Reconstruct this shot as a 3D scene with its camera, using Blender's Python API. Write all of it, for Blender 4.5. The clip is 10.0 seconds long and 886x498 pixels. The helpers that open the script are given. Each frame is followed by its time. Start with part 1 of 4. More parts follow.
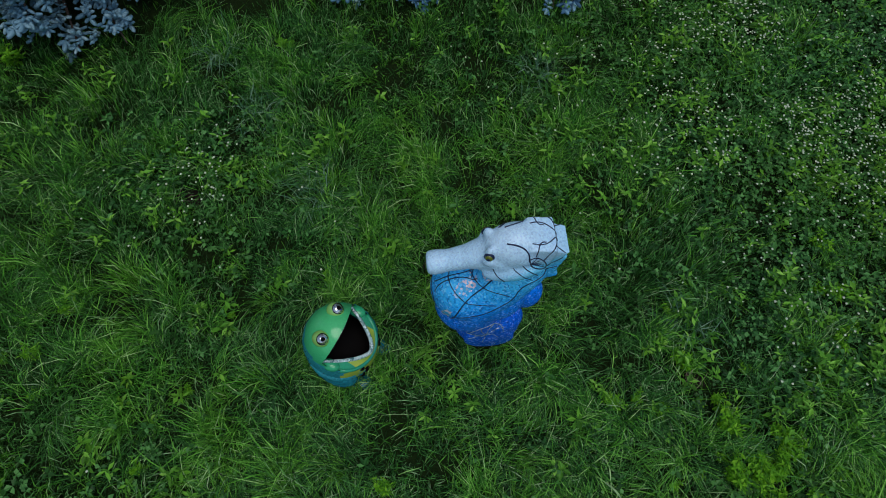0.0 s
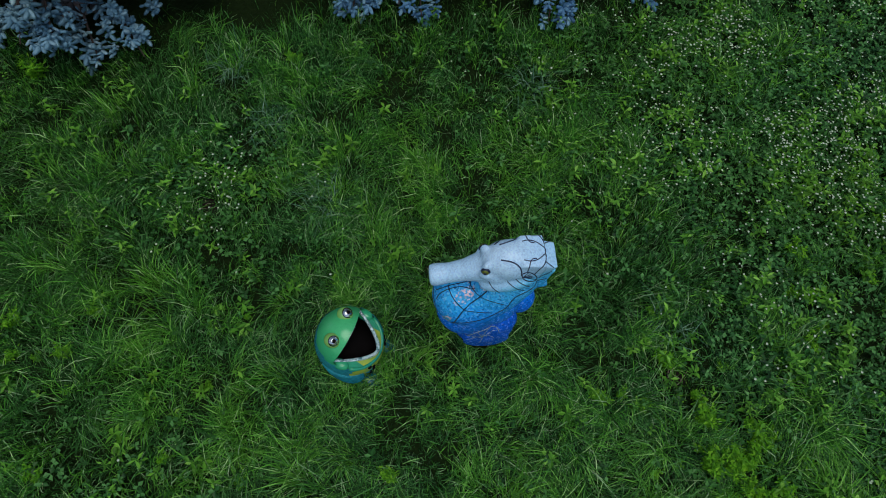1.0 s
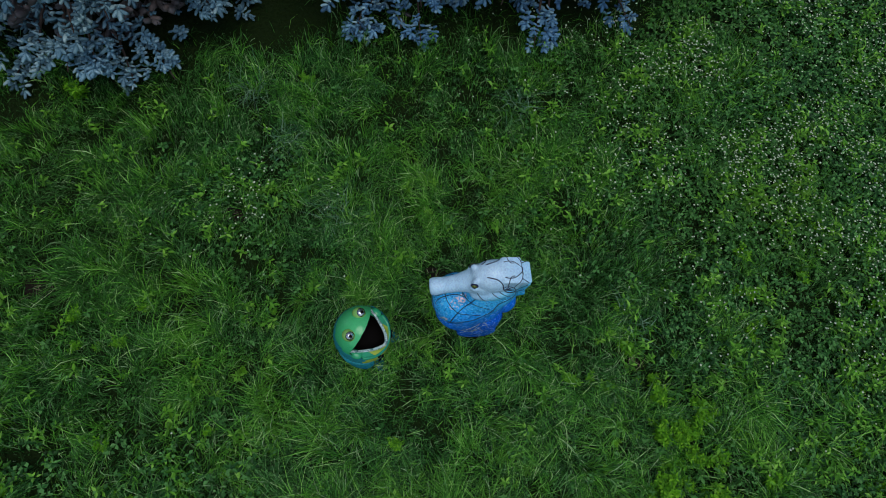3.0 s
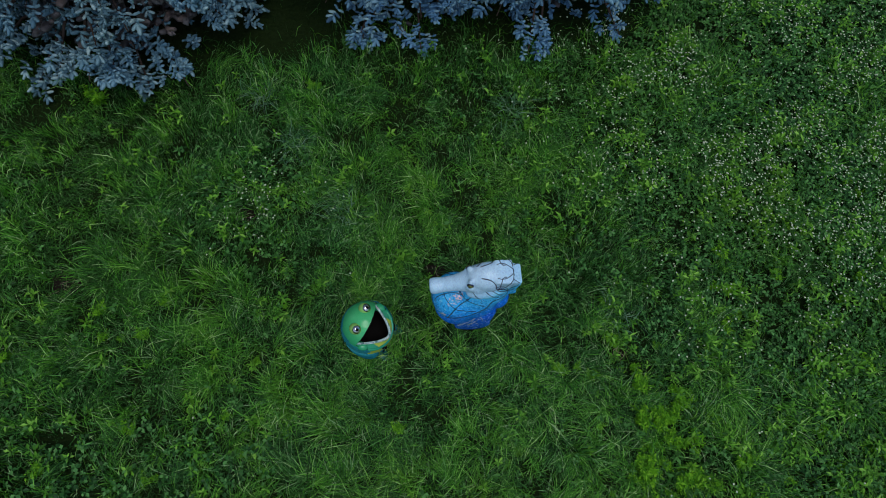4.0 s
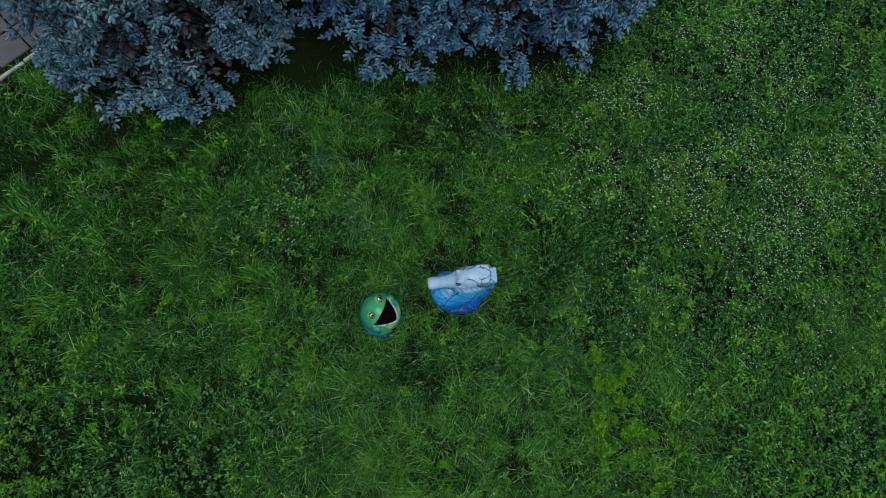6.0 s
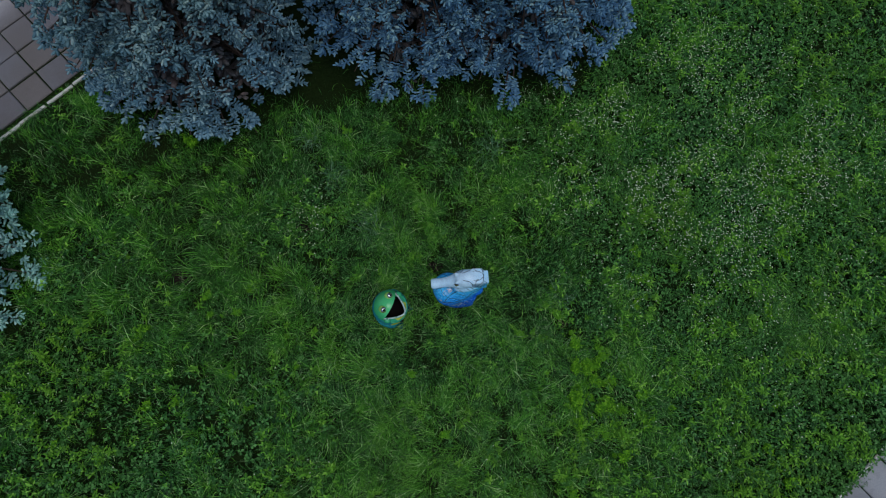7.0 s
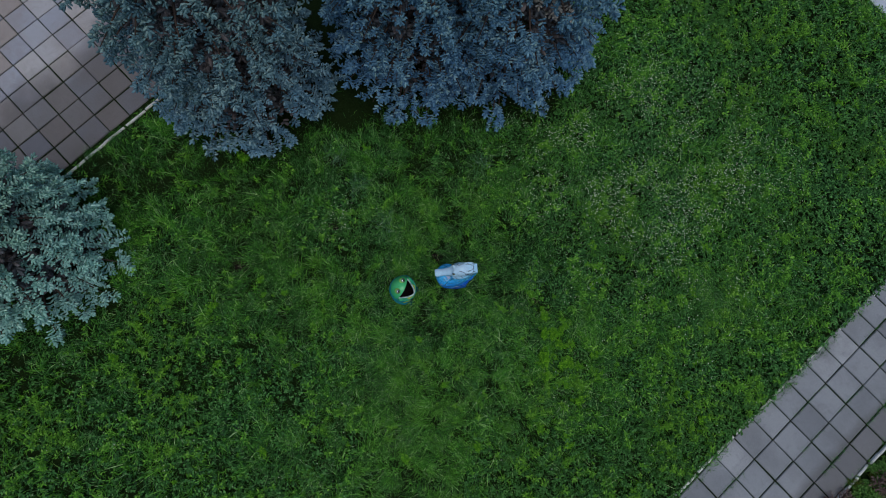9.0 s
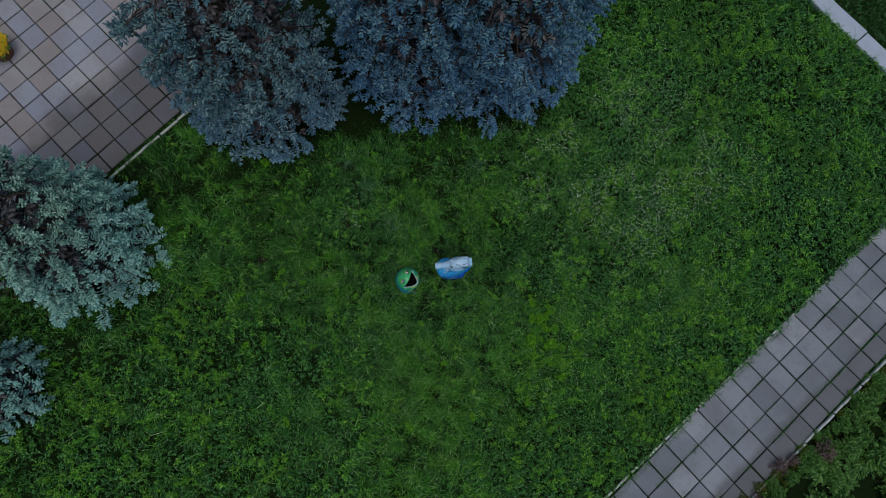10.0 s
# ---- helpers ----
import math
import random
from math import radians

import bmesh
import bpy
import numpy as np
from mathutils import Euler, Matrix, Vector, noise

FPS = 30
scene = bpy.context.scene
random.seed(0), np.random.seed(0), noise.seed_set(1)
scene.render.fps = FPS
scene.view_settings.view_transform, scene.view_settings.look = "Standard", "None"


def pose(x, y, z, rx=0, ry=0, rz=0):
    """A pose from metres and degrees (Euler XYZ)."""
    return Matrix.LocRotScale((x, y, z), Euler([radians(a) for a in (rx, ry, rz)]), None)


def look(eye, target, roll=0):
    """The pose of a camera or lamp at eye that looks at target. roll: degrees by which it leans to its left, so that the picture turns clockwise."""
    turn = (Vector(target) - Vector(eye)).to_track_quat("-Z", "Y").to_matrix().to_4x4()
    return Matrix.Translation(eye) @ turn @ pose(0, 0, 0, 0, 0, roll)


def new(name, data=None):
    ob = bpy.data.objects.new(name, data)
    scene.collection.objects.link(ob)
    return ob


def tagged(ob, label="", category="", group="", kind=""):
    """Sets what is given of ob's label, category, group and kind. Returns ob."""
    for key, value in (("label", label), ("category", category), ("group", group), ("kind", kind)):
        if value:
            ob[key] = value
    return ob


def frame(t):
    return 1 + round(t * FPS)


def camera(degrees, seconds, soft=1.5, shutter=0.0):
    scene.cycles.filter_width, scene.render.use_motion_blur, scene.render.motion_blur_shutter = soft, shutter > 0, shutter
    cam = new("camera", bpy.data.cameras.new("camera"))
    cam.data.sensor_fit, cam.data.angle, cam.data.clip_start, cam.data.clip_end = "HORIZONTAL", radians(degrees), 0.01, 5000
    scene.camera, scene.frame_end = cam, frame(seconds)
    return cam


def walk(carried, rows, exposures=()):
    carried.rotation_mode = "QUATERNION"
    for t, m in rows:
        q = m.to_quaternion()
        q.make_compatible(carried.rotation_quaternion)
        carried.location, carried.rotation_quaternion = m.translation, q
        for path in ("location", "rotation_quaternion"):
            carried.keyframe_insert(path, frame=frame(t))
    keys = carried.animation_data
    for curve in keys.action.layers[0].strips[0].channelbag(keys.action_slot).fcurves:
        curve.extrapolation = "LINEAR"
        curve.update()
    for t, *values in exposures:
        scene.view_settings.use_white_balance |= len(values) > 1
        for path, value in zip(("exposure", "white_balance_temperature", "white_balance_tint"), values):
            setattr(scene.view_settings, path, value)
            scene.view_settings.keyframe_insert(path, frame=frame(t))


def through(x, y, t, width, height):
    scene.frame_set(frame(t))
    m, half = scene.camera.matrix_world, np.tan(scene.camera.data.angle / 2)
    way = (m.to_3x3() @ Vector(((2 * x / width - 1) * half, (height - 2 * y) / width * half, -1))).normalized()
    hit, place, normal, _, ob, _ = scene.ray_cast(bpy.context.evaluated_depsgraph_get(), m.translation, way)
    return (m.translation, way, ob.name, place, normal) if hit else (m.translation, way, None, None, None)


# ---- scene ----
cam = camera(72.0, 10.0, soft=1.0)
PATH = [
    (0.0, pose(0.772, 0.030, 4.341, 24.949, -0.756, 6.342)),
    (0.5, pose(0.743, 0.043, 4.515, 24.313, -0.884, 6.399)),
    (1.0, pose(0.759, 0.019, 4.716, 23.789, -0.838, 6.411)),
    (1.5, pose(0.773, -0.001, 4.939, 23.184, -0.827, 6.388)),
    (2.0, pose(0.770, -0.009, 5.168, 22.463, -0.907, 6.348)),
    (2.5, pose(0.753, -0.007, 5.393, 21.673, -1.053, 6.305)),
    (3.0, pose(0.735, -0.005, 5.612, 20.879, -1.207, 6.269)),
    (3.5, pose(0.724, -0.011, 5.833, 20.137, -1.310, 6.246)),
    (4.0, pose(0.727, -0.031, 6.073, 19.472, -1.328, 6.234)),
    (4.5, pose(0.744, -0.066, 6.355, 18.876, -1.252, 6.226)),
    (5.0, pose(0.771, -0.113, 6.698, 18.314, -1.105, 6.216)),
    (5.5, pose(0.800, -0.166, 7.121, 17.737, -0.927, 6.194)),
    (6.0, pose(0.822, -0.219, 7.629, 17.101, -0.768, 6.156)),
    (6.5, pose(0.828, -0.268, 8.216, 16.379, -0.671, 6.102)),
    (7.0, pose(0.817, -0.312, 8.863, 15.576, -0.663, 6.038)),
    (7.5, pose(0.790, -0.354, 9.540, 14.732, -0.743, 5.974)),
    (8.0, pose(0.756, -0.401, 10.214, 13.913, -0.878, 5.925)),
    (8.5, pose(0.730, -0.461, 10.863, 13.190, -1.007, 5.903)),
    (9.0, pose(0.724, -0.538, 11.493, 12.599, -1.061, 5.913)),
    (9.5, pose(0.746, -0.625, 12.165, 12.074, -0.984, 5.939)),
    (10.0, pose(0.783, -0.693, 13.029, 11.363, -0.781, 5.931)),
]
walk(cam, PATH, [(0.0, 0.15), (5.0, 0.09), (8.0, 0.02), (9.4, -0.1), (10.0, -0.24)])

# ---- sky and sun: a dull, late overcast sky ----
world = bpy.data.worlds.new("overcast_sky")
scene.world = world
world.use_nodes = True
wn = world.node_tree.nodes
sky = wn.new("ShaderNodeTexSky")
sky.sky_type = "NISHITA"
sky.sun_disc = False
sky.sun_elevation = radians(74)
sky.sun_rotation = radians(153)
sky.air_density, sky.dust_density = 1.0, 1.6
wn["Background"].inputs["Strength"].default_value = 0.085
world.node_tree.links.new(sky.outputs["Color"], wn["Background"].inputs["Color"])
sun_data = bpy.data.lights.new("sun", "SUN")
sun_data.energy, sun_data.angle, sun_data.color = 0.9, radians(45), (1.0, 0.985, 0.96)
sun = new("sun", sun_data)
sun.matrix_world = look((1.5, -3.0, 12), (0, 0, 0))
GROUND = -0.03


# ---- materials ----
def material(name, rough=0.6, metal=0.0, spec=0.5):
    m = bpy.data.materials.new(name)
    m.use_nodes = True
    b = m.node_tree.nodes["Principled BSDF"]
    b.inputs["Roughness"].default_value = rough
    b.inputs["Metallic"].default_value = metal
    b.inputs["Specular IOR Level"].default_value = spec
    return m, m.node_tree.nodes, m.node_tree.links, b


def ramp(nodes, stops):
    r = nodes.new("ShaderNodeValToRGB")
    while len(r.color_ramp.elements) < len(stops):
        r.color_ramp.elements.new(0.5)
    for e, (p, c) in zip(r.color_ramp.elements, stops):
        e.position, e.color = p, (*c, 1)
    return r


def noise_tex(nodes, links, scale, detail=4, coord="Object", rough=0.5):
    tc = nodes.new("ShaderNodeTexCoord")
    n = nodes.new("ShaderNodeTexNoise")
    n.inputs["Scale"].default_value, n.inputs["Detail"].default_value = scale, detail
    n.inputs["Roughness"].default_value = rough
    links.new(tc.outputs[coord], n.inputs["Vector"])
    return n


def mix(nodes, links, fac, a, b, mode="MIX"):
    m = nodes.new("ShaderNodeMix")
    m.data_type, m.blend_type = "RGBA", mode
    for sock, v in ((0, fac), (6, a), (7, b)):
        if isinstance(v, (int, float)):
            m.inputs[sock].default_value = v
        elif isinstance(v, tuple):
            m.inputs[sock].default_value = (*v, 1)
        else:
            links.new(v, m.inputs[sock])
    return m.outputs[2]


def bump(nodes, links, b, height, strength=0.4, dist=0.01):
    n = nodes.new("ShaderNodeBump")
    n.inputs["Strength"].default_value, n.inputs["Distance"].default_value = strength, dist
    links.new(height, n.inputs["Height"])
    links.new(n.outputs["Normal"], b.inputs["Normal"])


def leaf_material(name, stops, patch, rough=0.45, spec=0.35, through=0.25, patch_scale=0.55, drift=0.5):
    """Leaves that differ one from the next, with drifts of another tone across the lawn."""
    m, nodes, links, b = material(name, rough, 0, spec)
    geo = nodes.new("ShaderNodeNewGeometry")
    r = ramp(nodes, stops)
    links.new(geo.outputs["Random Per Island"], r.inputs["Fac"])
    n = noise_tex(nodes, links, patch_scale, 5)
    r2 = ramp(nodes, [(0.42, (0, 0, 0)), (0.62, (1, 1, 1))])
    links.new(n.outputs["Fac"], r2.inputs["Fac"])
    col = mix(nodes, links, r2.outputs["Color"], r.outputs["Color"], mix(nodes, links, drift, r.outputs["Color"], patch))
    links.new(col, b.inputs["Base Color"])
    tr = nodes.new("ShaderNodeBsdfTranslucent")
    links.new(col, tr.inputs["Color"])
    ms = nodes.new("ShaderNodeMixShader")
    ms.inputs[0].default_value = through
    links.new(b.outputs[0], ms.inputs[1])
    links.new(tr.outputs[0], ms.inputs[2])
    links.new(ms.outputs[0], nodes["Material Output"].inputs["Surface"])
    return m


GRASS = leaf_material("grass_blades", [(0.0, (0.007517, 0.03599, 0.007047)), (0.4, (0.01879, 0.092, 0.01566)), (0.72, (0.05162, 0.2196, 0.03915)), (0.9, (0.1415, 0.4002, 0.1017)), (1.0, (0.432, 0.6199, 0.3285))], (0.04223, 0.1299, 0.01566), rough=0.5, spec=0.16, through=0.12, patch_scale=0.28, drift=0.4)
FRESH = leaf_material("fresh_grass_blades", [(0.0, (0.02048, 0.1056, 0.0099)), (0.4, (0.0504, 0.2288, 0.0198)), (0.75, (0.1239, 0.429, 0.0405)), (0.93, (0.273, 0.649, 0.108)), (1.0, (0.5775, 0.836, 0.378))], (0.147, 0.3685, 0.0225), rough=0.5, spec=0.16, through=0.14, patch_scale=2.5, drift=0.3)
PALE = leaf_material("pale_bluish_blades", [(0.0, (0.04, 0.13, 0.07)), (0.6, (0.12, 0.28, 0.16)), (1.0, (0.3, 0.46, 0.32))], (0.1, 0.22, 0.12), spec=0.16, through=0.12)
CLOVER = leaf_material("clover_leaves", [(0.0, (0.008554, 0.04255, 0.009196)), (0.55, (0.03132, 0.1414, 0.02679)), (1.0, (0.1426, 0.3841, 0.1007))], (0.05227, 0.1725, 0.01672), spec=0.22, through=0.12)
BROAD = leaf_material("broad_leaves", [(0.0, (0.0294, 0.1188, 0.00855)), (0.5, (0.08925, 0.3024, 0.0228)), (0.85, (0.1785, 0.4752, 0.04275)), (1.0, (0.315, 0.648, 0.095))], (0.126, 0.3024, 0.0114), spec=0.25, through=0.15)
WEED = leaf_material("weed_leaves", [(0.0, (0.04, 0.17, 0.006)), (0.5, (0.11, 0.36, 0.012)), (1.0, (0.24, 0.55, 0.03))], (0.18, 0.45, 0.009), spec=0.2)
SHRUB = leaf_material("shrub_leaves", [(0.0, (0.025, 0.09, 0.015)), (0.55, (0.10, 0.27, 0.045)), (1.0, (0.26, 0.5, 0.13))], (0.11, 0.24, 0.02))
MOSS = leaf_material("moss_leaves", [(0.0, (0.07, 0.11, 0.008)), (1.0, (0.17, 0.23, 0.02))], (0.09, 0.12, 0.02))
DRY = leaf_material("dry_leaves", [(0.0, (0.11, 0.065, 0.06)), (1.0, (0.32, 0.23, 0.2))], (0.2, 0.12, 0.1))


def spruce_material(name, stops, patch, high_tint=None):
    """Needles; an optional tint is multiplied in higher up, greyer and darker."""
    m = leaf_material(name, stops, patch, rough=0.6, spec=0.3, through=0.12, patch_scale=1.3)
    if high_tint:
        nodes, links = m.node_tree.nodes, m.node_tree.links
        b = nodes["Principled BSDF"]
        fresh = b.inputs["Base Color"].links[0].from_socket
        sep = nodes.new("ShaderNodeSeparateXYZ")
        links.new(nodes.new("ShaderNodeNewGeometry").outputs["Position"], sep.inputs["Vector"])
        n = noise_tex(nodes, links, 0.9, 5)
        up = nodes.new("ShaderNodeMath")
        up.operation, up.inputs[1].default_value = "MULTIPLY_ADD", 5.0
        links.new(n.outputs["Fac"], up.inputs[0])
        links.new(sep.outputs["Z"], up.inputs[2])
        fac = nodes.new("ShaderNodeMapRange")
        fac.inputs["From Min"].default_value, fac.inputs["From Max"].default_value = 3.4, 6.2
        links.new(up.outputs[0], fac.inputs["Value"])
        col = mix(nodes, links, fac.outputs["Result"], fresh, mix(nodes, links, 1.0, fresh, high_tint, "MULTIPLY"))
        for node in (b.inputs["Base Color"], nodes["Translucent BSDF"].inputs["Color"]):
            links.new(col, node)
    return m


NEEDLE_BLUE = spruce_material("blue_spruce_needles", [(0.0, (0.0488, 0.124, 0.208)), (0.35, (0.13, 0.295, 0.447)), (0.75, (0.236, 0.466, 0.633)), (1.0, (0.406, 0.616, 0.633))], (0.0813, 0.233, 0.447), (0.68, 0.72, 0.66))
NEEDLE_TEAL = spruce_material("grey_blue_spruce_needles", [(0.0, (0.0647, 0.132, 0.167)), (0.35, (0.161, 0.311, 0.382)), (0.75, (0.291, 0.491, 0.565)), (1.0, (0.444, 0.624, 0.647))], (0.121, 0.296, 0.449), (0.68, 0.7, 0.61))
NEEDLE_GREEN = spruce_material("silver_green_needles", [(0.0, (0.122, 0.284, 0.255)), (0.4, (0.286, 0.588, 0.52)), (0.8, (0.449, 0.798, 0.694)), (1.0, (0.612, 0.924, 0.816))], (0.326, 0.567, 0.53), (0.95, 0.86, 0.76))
# darker, browner needles for the coarse sprays on the inner part of each limb
NEEDLE_INNER = spruce_material("dark_inner_needles", [(0.0, (0.05, 0.06, 0.068)), (0.6, (0.11, 0.13, 0.145)), (1.0, (0.22, 0.18, 0.17))], (0.17, 0.13, 0.125))
NEEDLE_DRY = spruce_material("pale_withered_needles", [(0.0, (0.22, 0.21, 0.17)), (0.5, (0.42, 0.38, 0.31)), (1.0, (0.55, 0.52, 0.46))], (0.4, 0.4, 0.38))


def simple(name, a, b2, scale, rough=0.7, spec=0.4, bstr=0.3, bdist=0.01, coord="Object"):
    m, nodes, links, b = material(name, rough, 0, spec)
    n = noise_tex(nodes, links, scale, 6, coord)
    links.new(mix(nodes, links, n.outputs["Fac"], a, b2), b.inputs["Base Color"])
    if bstr:
        bump(nodes, links, b, n.outputs["Fac"], bstr, bdist)
    return m


BARK = simple("spruce_bark", (0.035, 0.025, 0.02), (0.11, 0.08, 0.065), 14, 0.9, 0.2, 0.8, 0.02)
FLOWER = simple("clover_flower_white", (0.48, 0.58, 0.4), (0.72, 0.82, 0.6), 60, 0.8, 0.2, 0)
PETAL = simple("yellow_petals", (0.75, 0.50, 0.01), (0.85, 0.66, 0.03), 30, 0.6, 0.3, 0)
POT = simple("brown_planter", (0.10, 0.045, 0.02), (0.18, 0.08, 0.035), 9, 0.6, 0.4, 0.3)
SOIL = simple("dark_soil", (0.008, 0.006, 0.005), (0.026, 0.02, 0.015), 30, 0.95, 0.1, 0.9, 0.03)
TWIG = simple("dry_stems", (0.25, 0.2, 0.13), (0.45, 0.4, 0.3), 30, 0.8, 0.2, 0)
EDGING = simple("concrete_edging", (0.6, 0.6, 0.57), (0.9, 0.9, 0.87), 16, 0.85, 0.3, 0.6)
KERB = simple("pale_kerb_stone", (0.42, 0.47, 0.54), (0.62, 0.68, 0.76), 5, 0.8, 0.3, 0.3)


def ground_material():
    m, nodes, links, b = material("lawn_soil", 0.95, 0, 0.1)
    n1, n2 = noise_tex(nodes, links, 0.5, 6), noise_tex(nodes, links, 22, 8)
    a = mix(nodes, links, n2.outputs["Fac"], (0.004, 0.011, 0.002), (0.011, 0.030, 0.005))
    c = mix(nodes, links, n2.outputs["Fac"], (0.006, 0.012, 0.003), (0.018, 0.035, 0.008))
    links.new(mix(nodes, links, n1.outputs["Fac"], a, c), b.inputs["Base Color"])
    bump(nodes, links, b, n2.outputs["Fac"], 0.9, 0.04)
    return m


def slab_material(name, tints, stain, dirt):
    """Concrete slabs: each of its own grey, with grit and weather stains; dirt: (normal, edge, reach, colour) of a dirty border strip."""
    m, nodes, links, b = material(name, 0.75, 0, 0.35)
    info = nodes.new("ShaderNodeObjectInfo")
    r = ramp(nodes, tints)
    links.new(info.outputs["Random"], r.inputs["Fac"])
    geo = nodes.new("ShaderNodeNewGeometry")

    def drift(scale, detail, lo, hi):
        n = nodes.new("ShaderNodeTexNoise")
        n.inputs["Scale"].default_value, n.inputs["Detail"].default_value = scale, detail
        links.new(geo.outputs["Position"], n.inputs["Vector"])
        q = ramp(nodes, [(lo, (0, 0, 0)), (hi, (1, 1, 1))])
        links.new(n.outputs["Fac"], q.inputs["Fac"])
        return n, q.outputs["Color"]

    _, blot = drift(1.3, 6, 0.42, 0.68)
    _, spot = drift(9.0, 6, 0.55, 0.72)
    grit, fine = drift(70, 6, 0.3, 0.7)
    col = mix(nodes, links, blot, r.outputs["Color"], mix(nodes, links, 0.55, r.outputs["Color"], stain))
    col = mix(nodes, links, spot, col, mix(nodes, links, 0.3, col, stain))
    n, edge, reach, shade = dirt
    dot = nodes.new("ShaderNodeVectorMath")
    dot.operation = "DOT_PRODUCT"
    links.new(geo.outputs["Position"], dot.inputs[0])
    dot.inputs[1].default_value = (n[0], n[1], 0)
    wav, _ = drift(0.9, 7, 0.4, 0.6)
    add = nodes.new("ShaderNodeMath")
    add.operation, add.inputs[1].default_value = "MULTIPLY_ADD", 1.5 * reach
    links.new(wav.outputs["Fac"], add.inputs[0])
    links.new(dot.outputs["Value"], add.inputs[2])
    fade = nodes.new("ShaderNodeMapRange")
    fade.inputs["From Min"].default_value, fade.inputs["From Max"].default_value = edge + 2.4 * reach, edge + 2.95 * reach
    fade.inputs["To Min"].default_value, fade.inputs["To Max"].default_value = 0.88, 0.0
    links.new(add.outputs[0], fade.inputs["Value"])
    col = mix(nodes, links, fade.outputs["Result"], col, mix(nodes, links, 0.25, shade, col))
    tone = ramp(nodes, [(0.0, (0.82, 0.82, 0.82)), (1.0, (1.12, 1.12, 1.12))])
    links.new(fine, tone.inputs["Fac"])
    links.new(mix(nodes, links, 1.0, col, tone.outputs["Color"], "MULTIPLY"), b.inputs["Base Color"])
    bump(nodes, links, b, grit.outputs["Fac"], 0.3, 0.004)
    return m


PATH_TINTS = [(0.0, (0.22, 0.235, 0.255)), (0.4, (0.285, 0.305, 0.325)), (0.8, (0.325, 0.342, 0.36)), (1.0, (0.44, 0.455, 0.47))]
PLAZA_TINTS = [(0.0, (0.37, 0.32, 0.3)), (0.3, (0.42, 0.395, 0.385)), (0.55, (0.35, 0.365, 0.43)), (0.8, (0.41, 0.425, 0.475)), (1.0, (0.54, 0.51, 0.49))]
SLAB_PATH = slab_material("path_slabs", PATH_TINTS, (0.16, 0.167, 0.175), ((-0.731, 0.682), -7.14, 0.28, (0.13, 0.125, 0.125)))
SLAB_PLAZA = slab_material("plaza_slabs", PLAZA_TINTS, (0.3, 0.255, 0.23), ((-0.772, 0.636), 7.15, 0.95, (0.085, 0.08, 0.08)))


# ---- mesh helpers ----
def mesh_of(name, verts, tris, mats, index=None, smooth=False):
    """A mesh from numpy arrays of vertices and triangles."""
    me = bpy.data.meshes.new(name)
    me.vertices.add(len(verts))
    me.vertices.foreach_set("co", np.asarray(verts, np.float32).ravel())
    me.loops.add(len(tris) * 3)
    me.loops.foreach_set("vertex_index", np.asarray(tris, np.int32).ravel())
    me.polygons.add(len(tris))
    me.polygons.foreach_set("loop_start", np.arange(0, len(tris) * 3, 3, dtype=np.int32))
    for m in mats:
        me.materials.append(m)
    if index is not None:
        me.polygons.foreach_set("material_index", np.asarray(index, np.int32))
    me.polygons.foreach_set("use_smooth", np.full(len(tris), smooth))
    me.update(calc_edges=True)
    return me


def part(name, bm, mat, parent=None, label="", smooth=False):
    me = bpy.data.meshes.new(name)
    if smooth:
        for f in bm.faces:
            f.smooth = True
    bm.to_mesh(me)
    bm.free()
    me.materials.append(mat)
    ob = new(name, me)
    ob.parent = parent
    return tagged(ob, label)


def put(name, me, parent=None, label=""):
    ob = new(name, me)
    ob.parent = parent
    return tagged(ob, label)


def empty(name, m, label, category, group="", kind=""):
    ob = new(name)
    ob.matrix_basis = m
    ob.empty_display_size = 0.1
    return tagged(ob, label, category, group, kind)


def tube(points, radii, sides=8, closed=True):
    """Vertices and triangles of a tube along points."""
    P, R = np.array(points, float), np.array(radii, float)
    T = np.gradient(P, axis=0)
    T /= np.linalg.norm(T, axis=1)[:, None] + 1e-9
    ref = np.array([0.0, 0, 1]) if abs(T[:, 2]).mean() < 0.8 else np.array([1.0, 0, 0])
    U = np.cross(T, ref)
    U /= np.linalg.norm(U, axis=1)[:, None] + 1e-9
    W = np.cross(T, U)
    a = np.arange(sides) / sides * 2 * np.pi
    ring = P[:, None] + R[:, None, None] * (np.cos(a)[None, :, None] * U[:, None] + np.sin(a)[None, :, None] * W[:, None])
    V, F, n = ring.reshape(-1, 3), [], len(P)
    for k in range(n - 1):
        for j in range(sides):
            a0, a1 = k * sides + j, k * sides + (j + 1) % sides
            F += [(a0, a1, a1 + sides), (a0, a1 + sides, a0 + sides)]
    if closed:
        V = np.vstack([V, P[:1], P[-1:]])
        for j in range(sides):
            F += [(len(V) - 2, (j + 1) % sides, j), (len(V) - 1, (n - 1) * sides + j, (n - 1) * sides + (j + 1) % sides)]
    return V, np.array(F)


def joined(pieces):
    V, F, n = [], [], 0
    for v, f in pieces:
        V.append(v)
        F.append(np.asarray(f) + n)
        n += len(v)
    return np.vstack(V), np.vstack(F)


class Field:
    """Smooth random values over the plan."""

    def __init__(self, seed, cell):
        self.g = np.random.default_rng(seed).random((160, 160))
        self.cell = cell

    def __call__(self, x, y):
        u, v = x / self.cell + 80, y / self.cell + 80
        i, j = np.floor(u).astype(int), np.floor(v).astype(int)
        a, b = u - i, v - j
        a, b = a * a * (3 - 2 * a), b * b * (3 - 2 * b)
        i, j = i % 159, j % 159
        g = self.g
        return (g[i, j] * (1 - a) + g[i + 1, j] * a) * (1 - b) + (g[i, j + 1] * (1 - a) + g[i + 1, j + 1] * a) * b


